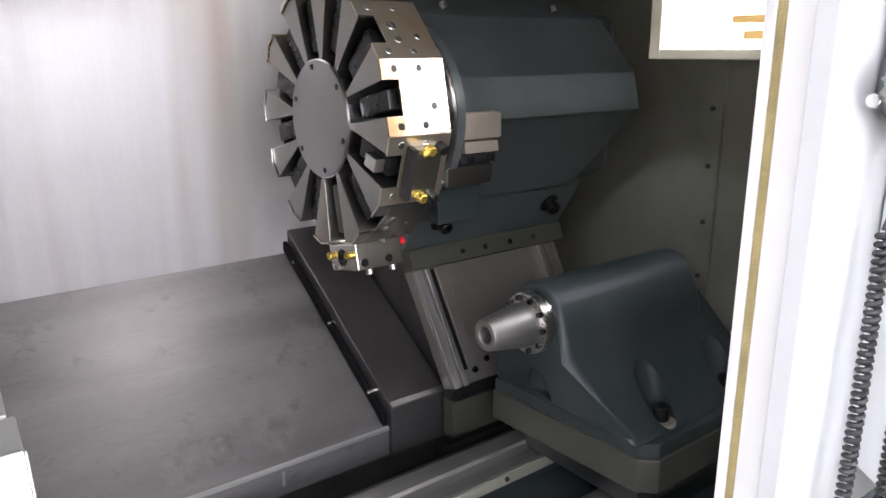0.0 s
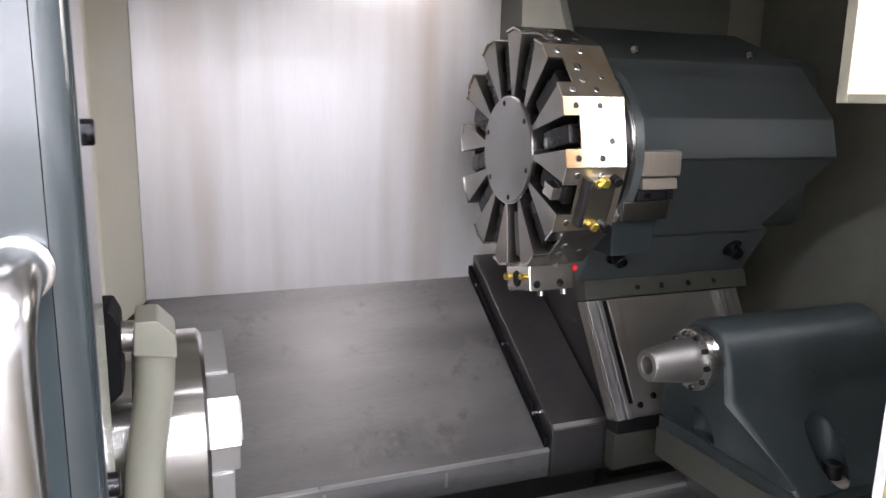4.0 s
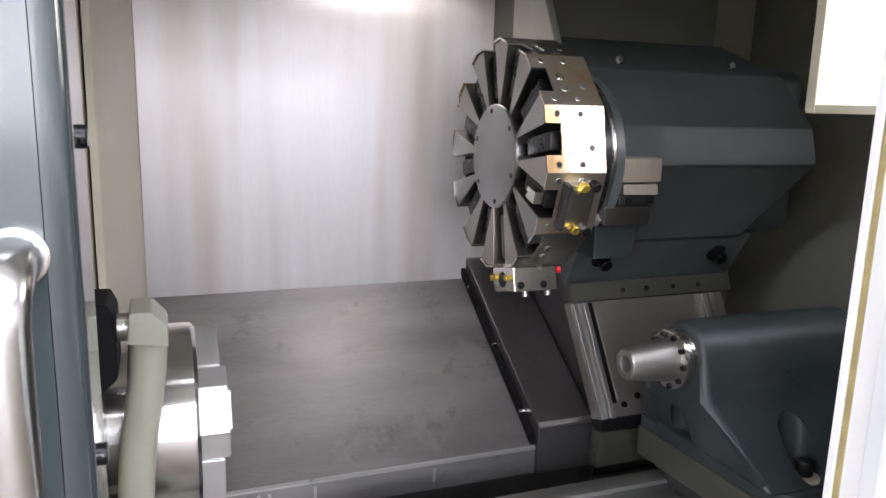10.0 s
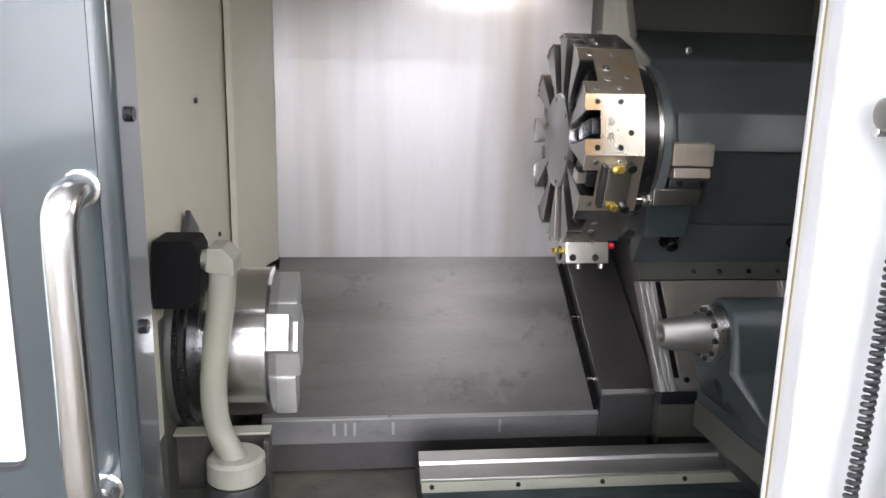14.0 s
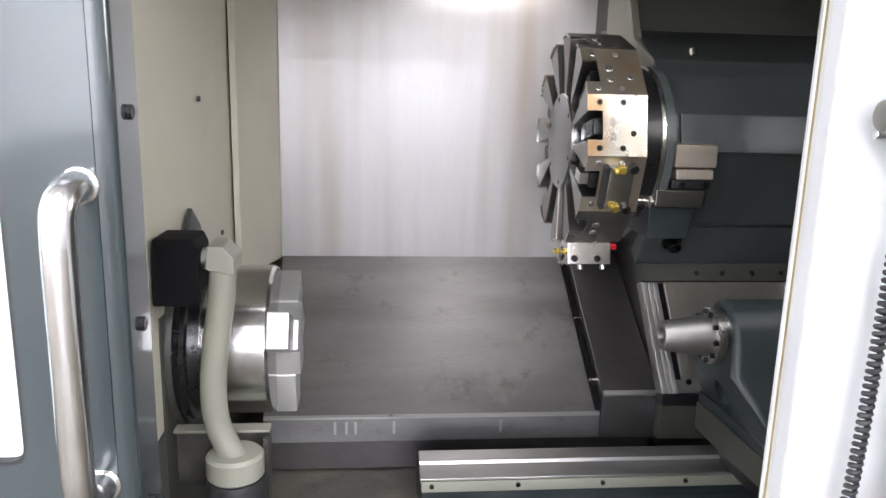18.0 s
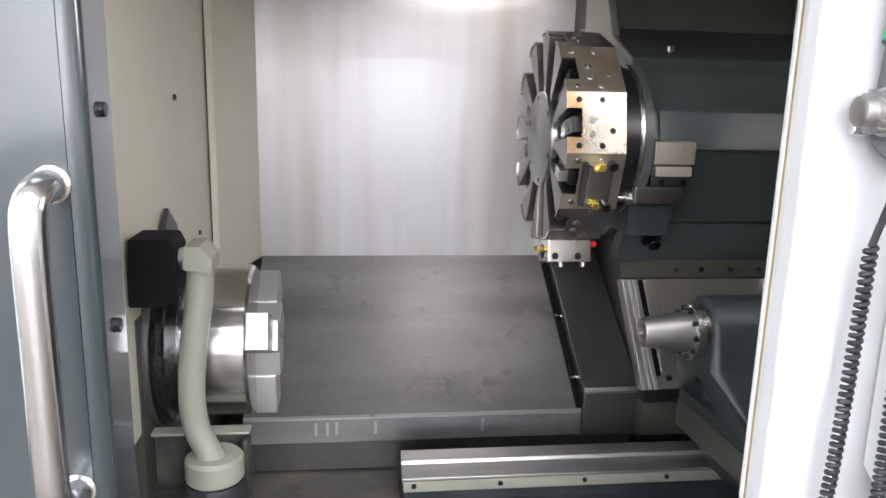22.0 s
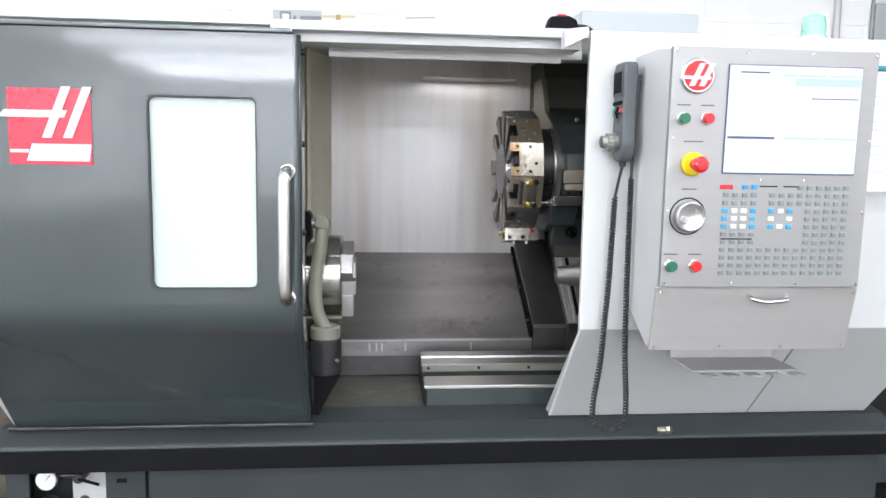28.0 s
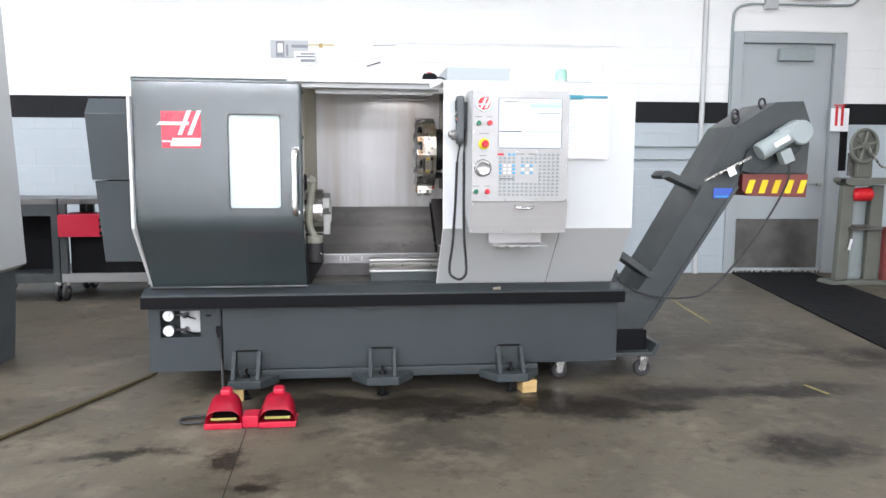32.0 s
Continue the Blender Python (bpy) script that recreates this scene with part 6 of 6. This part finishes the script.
part("lower_arm", merge(box(6.20, 6.55, 3.69, 3.74, 0.585, 0.615, 0.008), box(6.20, 6.40, 3.68, 3.72, 0.62, 0.65, 0.006), cyl((6.22, 3.70, 0.605), (6.17, 3.70, 0.605), 0.024, 12), box(6.18, 6.205, 3.69, 3.71, 0.40, 0.585, 0.004)), M_KICK, mill)
part("lower_handle", turned(box(-0.012, 0.012, 3.672, 3.688, -0.06, 0.06, 0.004), pose(6.175, 0, 0.44, 0, 12, 0)), M_PAPER, mill, "pale grip of the lower arm")
part("drum", lathe((6.36, 3.93, 0.05), (6.36, 3.93, 0.92), [(0, 0.105), (0.05, 0.12), (0.95, 0.12), (1, 0.105)], 28), M_MOTOR, mill)
part("rear_column", prism([(6.46, 1.06), (6.60, 1.06), (6.60, 0.05), (6.43, 0.05)], "y", 3.78, 3.86, 0.012), M_OLDGREEN, mill)
part("post", box(6.585, 6.66, 3.70, 3.77, 0.05, 0.62, 0.008), M_MAROON, mill, "maroon painted post")

sign = solo("notice", box(6.42, 6.64, 4.50, 4.51, 1.66, 1.92, 0.001), M_PAPER, "white notice with red bars on the wall", "notice")
solo("notice_bar", merge(box(6.47, 6.50, 4.494, 4.499, 1.72, 1.94, 0), box(6.54, 6.57, 4.494, 4.499, 1.72, 1.94, 0), box(6.45, 6.59, 4.494, 4.499, 1.945, 1.96, 0)), M_RED, "red bars printed on the notice", "notice")


def wall_at(u, y, z):
    return W @ Vector((u, y, z))


def wall_tube(pts, r):
    return tube([wall_at(*p) for p in pts], r, 10)


solo("conduit", wall_tube([(4.98, -0.03, 0.0), (4.98, -0.03, 1.5), (4.98, -0.03, 3.2), (4.98, -0.03, 4.15)], 0.03), M_WHITE, "white painted pipe up the wall", "pipe")
solo("conduit", wall_tube([(5.30, -0.025, 1.2), (5.30, -0.025, 2.0), (5.30, -0.025, 2.85), (5.33, -0.025, 3.02), (5.45, -0.025, 3.08), (5.7, -0.025, 3.09), (6.5, -0.025, 3.09), (6.72, -0.025, 3.12), (6.78, -0.025, 3.3), (6.78, -0.025, 4.1)], 0.014), M_MOTOR, "grey electrical conduit bent round the door", "pipe")
for z in (1.33, 1.475):
    solo("conduit", wall_tube([(3.2, -0.02, z), (4.0, -0.02, z), (4.6, -0.02, z), (5.05, -0.02, z)], 0.010), M_MOTOR, "thin grey pipe along the wall", "pipe")
jb = thing("junction_box", wall_at(5.72, -0.05, 3.0), "white electrical junction box on the conduit", "junction box")
part("box", turned(box(5.66, 5.80, -0.08, 0.0, 3.03, 3.17, 0.006), W), M_WHITE, jb)
ex = thing("exit_sign", wall_at(6.2, -0.05, 3.16), "white exit sign with red plain bars over the door", "sign")
part("box", turned(box(5.98, 6.42, -0.10, 0.0, 3.14, 3.36, 0.006), W), M_WHITE, ex)
part("bar", turned(merge(*[box(6.03 + 0.09 * i, 6.09 + 0.09 * i, -0.104, -0.10, 3.18, 3.32, 0) for i in range(4)]), W), M_RED, ex)
M_PALE = material("pale_grey_board", (0.50, 0.51, 0.52), 0.5, 0, 0.04)
M_PRINT = material("grey_print", (0.26, 0.27, 0.29), 0.7, 0, 0.15, 30)
notice = thing("wall_poster", wall_at(0.4, -0.02, 2.3), "pale grey printed boards fixed to the wall", "poster")
part("board", turned(box(0.09, 0.50, -0.012, -0.001, 2.42, 2.609, 0.004), W), M_PALE, notice)
part("picture_frame", turned(box(0.15, 0.242, -0.016, -0.012, 2.43, 2.596, 0.001), W), M_PRINT, notice)
part("picture", turned(box(0.168, 0.224, -0.019, -0.016, 2.475, 2.575, 0), W), M_PAPER, notice)
part("sheet", turned(box(0.347, 0.588, -0.024, -0.017, 2.345, 2.494, 0.002), W), M_PAPER, notice)
for u0, u1, z0, z1 in ((0.32, 0.499, 2.53, 2.561), (0.26, 0.285, 2.44, 2.56), (0.36, 0.40, 2.45, 2.475)):
    part("text_bar", turned(box(u0, u1, -0.015, -0.012, z0, z1, 0), W), M_PRINT, notice)
for u0, u1, z0, z1 in ((0.42, 0.575, 2.375, 2.405), (0.37, 0.575, 2.425, 2.440), (0.42, 0.575, 2.455, 2.470), (0.584, 0.588, 2.35, 2.49)):
    part("text_bar", turned(box(u0, u1, -0.027, -0.024, z0, z1, 0), W), M_PRINT, notice)
tag = thing("paper_strip", wall_at(0.65, -0.01, 2.54), "yellowed paper strip taped to the wall", "paper")
part("strip", turned(box(0.505, 0.788, -0.004, -0.001, 2.552, 2.575, 0), W), material("yellowed_paper", (0.66, 0.58, 0.38), 0.7, 0, 0.08), tag)
part("tape", turned(box(0.62, 0.66, -0.006, -0.004, 2.535, 2.58, 0), W), M_WOOD, tag)
wire = thing("wall_wire", wall_at(1.3, -0.01, 2.4), "thin grey wires clipped to the wall", "wire")
part("wire", turned(cyl((1.217, -0.01, 2.566), (1.467, -0.01, 2.577), 0.005, 8), W), M_PALE, wire)
part("wire", turned(cyl((1.146, -0.01, 2.34), (1.297, -0.01, 2.385), 0.006, 8), W), M_GREYPL, wire)

# ---- blocks of the far wall ----
BH, BL = 0.2032, 0.4064
colour_of = {0: M_WALLG, 1: M_WALLB, 2: M_WALLW}
meshes = {}


def block_mesh(l, h, mat):
    key = (round(l, 3), round(h, 3), mat.name)
    if key not in meshes:
        meshes[key] = finish(box(0, l, 0, 0.03, 0, h, 0.0009, 1), mat)
    return meshes[key]


zs = [0.0]
while zs[-1] < STRIPE0 - 0.05:
    zs.append(min(zs[-1] + BH, STRIPE0))
zs.append(STRIPE1)
while zs[-1] < 3.5:
    zs.append(zs[-1] + BH)
joined = bmesh.new()
count = 0
for r, (z0, z1) in enumerate(zip(zs, zs[1:])):
    kind = 0 if z1 <= STRIPE0 + 0.01 else 1 if z1 <= STRIPE1 + 0.01 else 2
    u = -3.3 - (BL / 2 if r % 2 else 0)
    while u < 7.6:
        a, b = u, u + BL
        u += BL
        if a < DU1 + 0.14 and b > DU0 - 0.12 and z0 < DZ + 0.12:
            if a < DU0 - 0.12 - 0.05:
                b = DU0 - 0.12
            elif b > DU1 + 0.14 + 0.05:
                a = DU1 + 0.14
            else:
                continue
        seen = (kind < 2 and (a < -0.2 or a > 3.3)) or (kind == 2 and z1 < 2.8 and (a < -0.5 or a > 3.8))
        if seen and count < 300:
            ob = new("block", block_mesh(b - a - 0.0004, z1 - z0 - 0.0015, colour_of[kind]))
            ob.parent = wall_north
            ob.location = (a + 0.0002, 0, z0 + 0.0008)
            count += 1
        elif kind == 2 or kind == 0 or kind == 1:
            m = joined
            c = [m.verts.new((x, 0, z)) for x, z in ((a + 0.002, z0 + 0.002), (b - 0.002, z0 + 0.002), (b - 0.002, z1 - 0.002), (a + 0.002, z1 - 0.002))]
            m.faces.new(c[::-1]).material_index = kind
me = finish(joined, M_WALLG)
me.materials.append(M_WALLB)
me.materials.append(M_WALLW)
rest = new("block_rest", me)
rest.parent = wall_north
tagged(rest, kind="stuff")
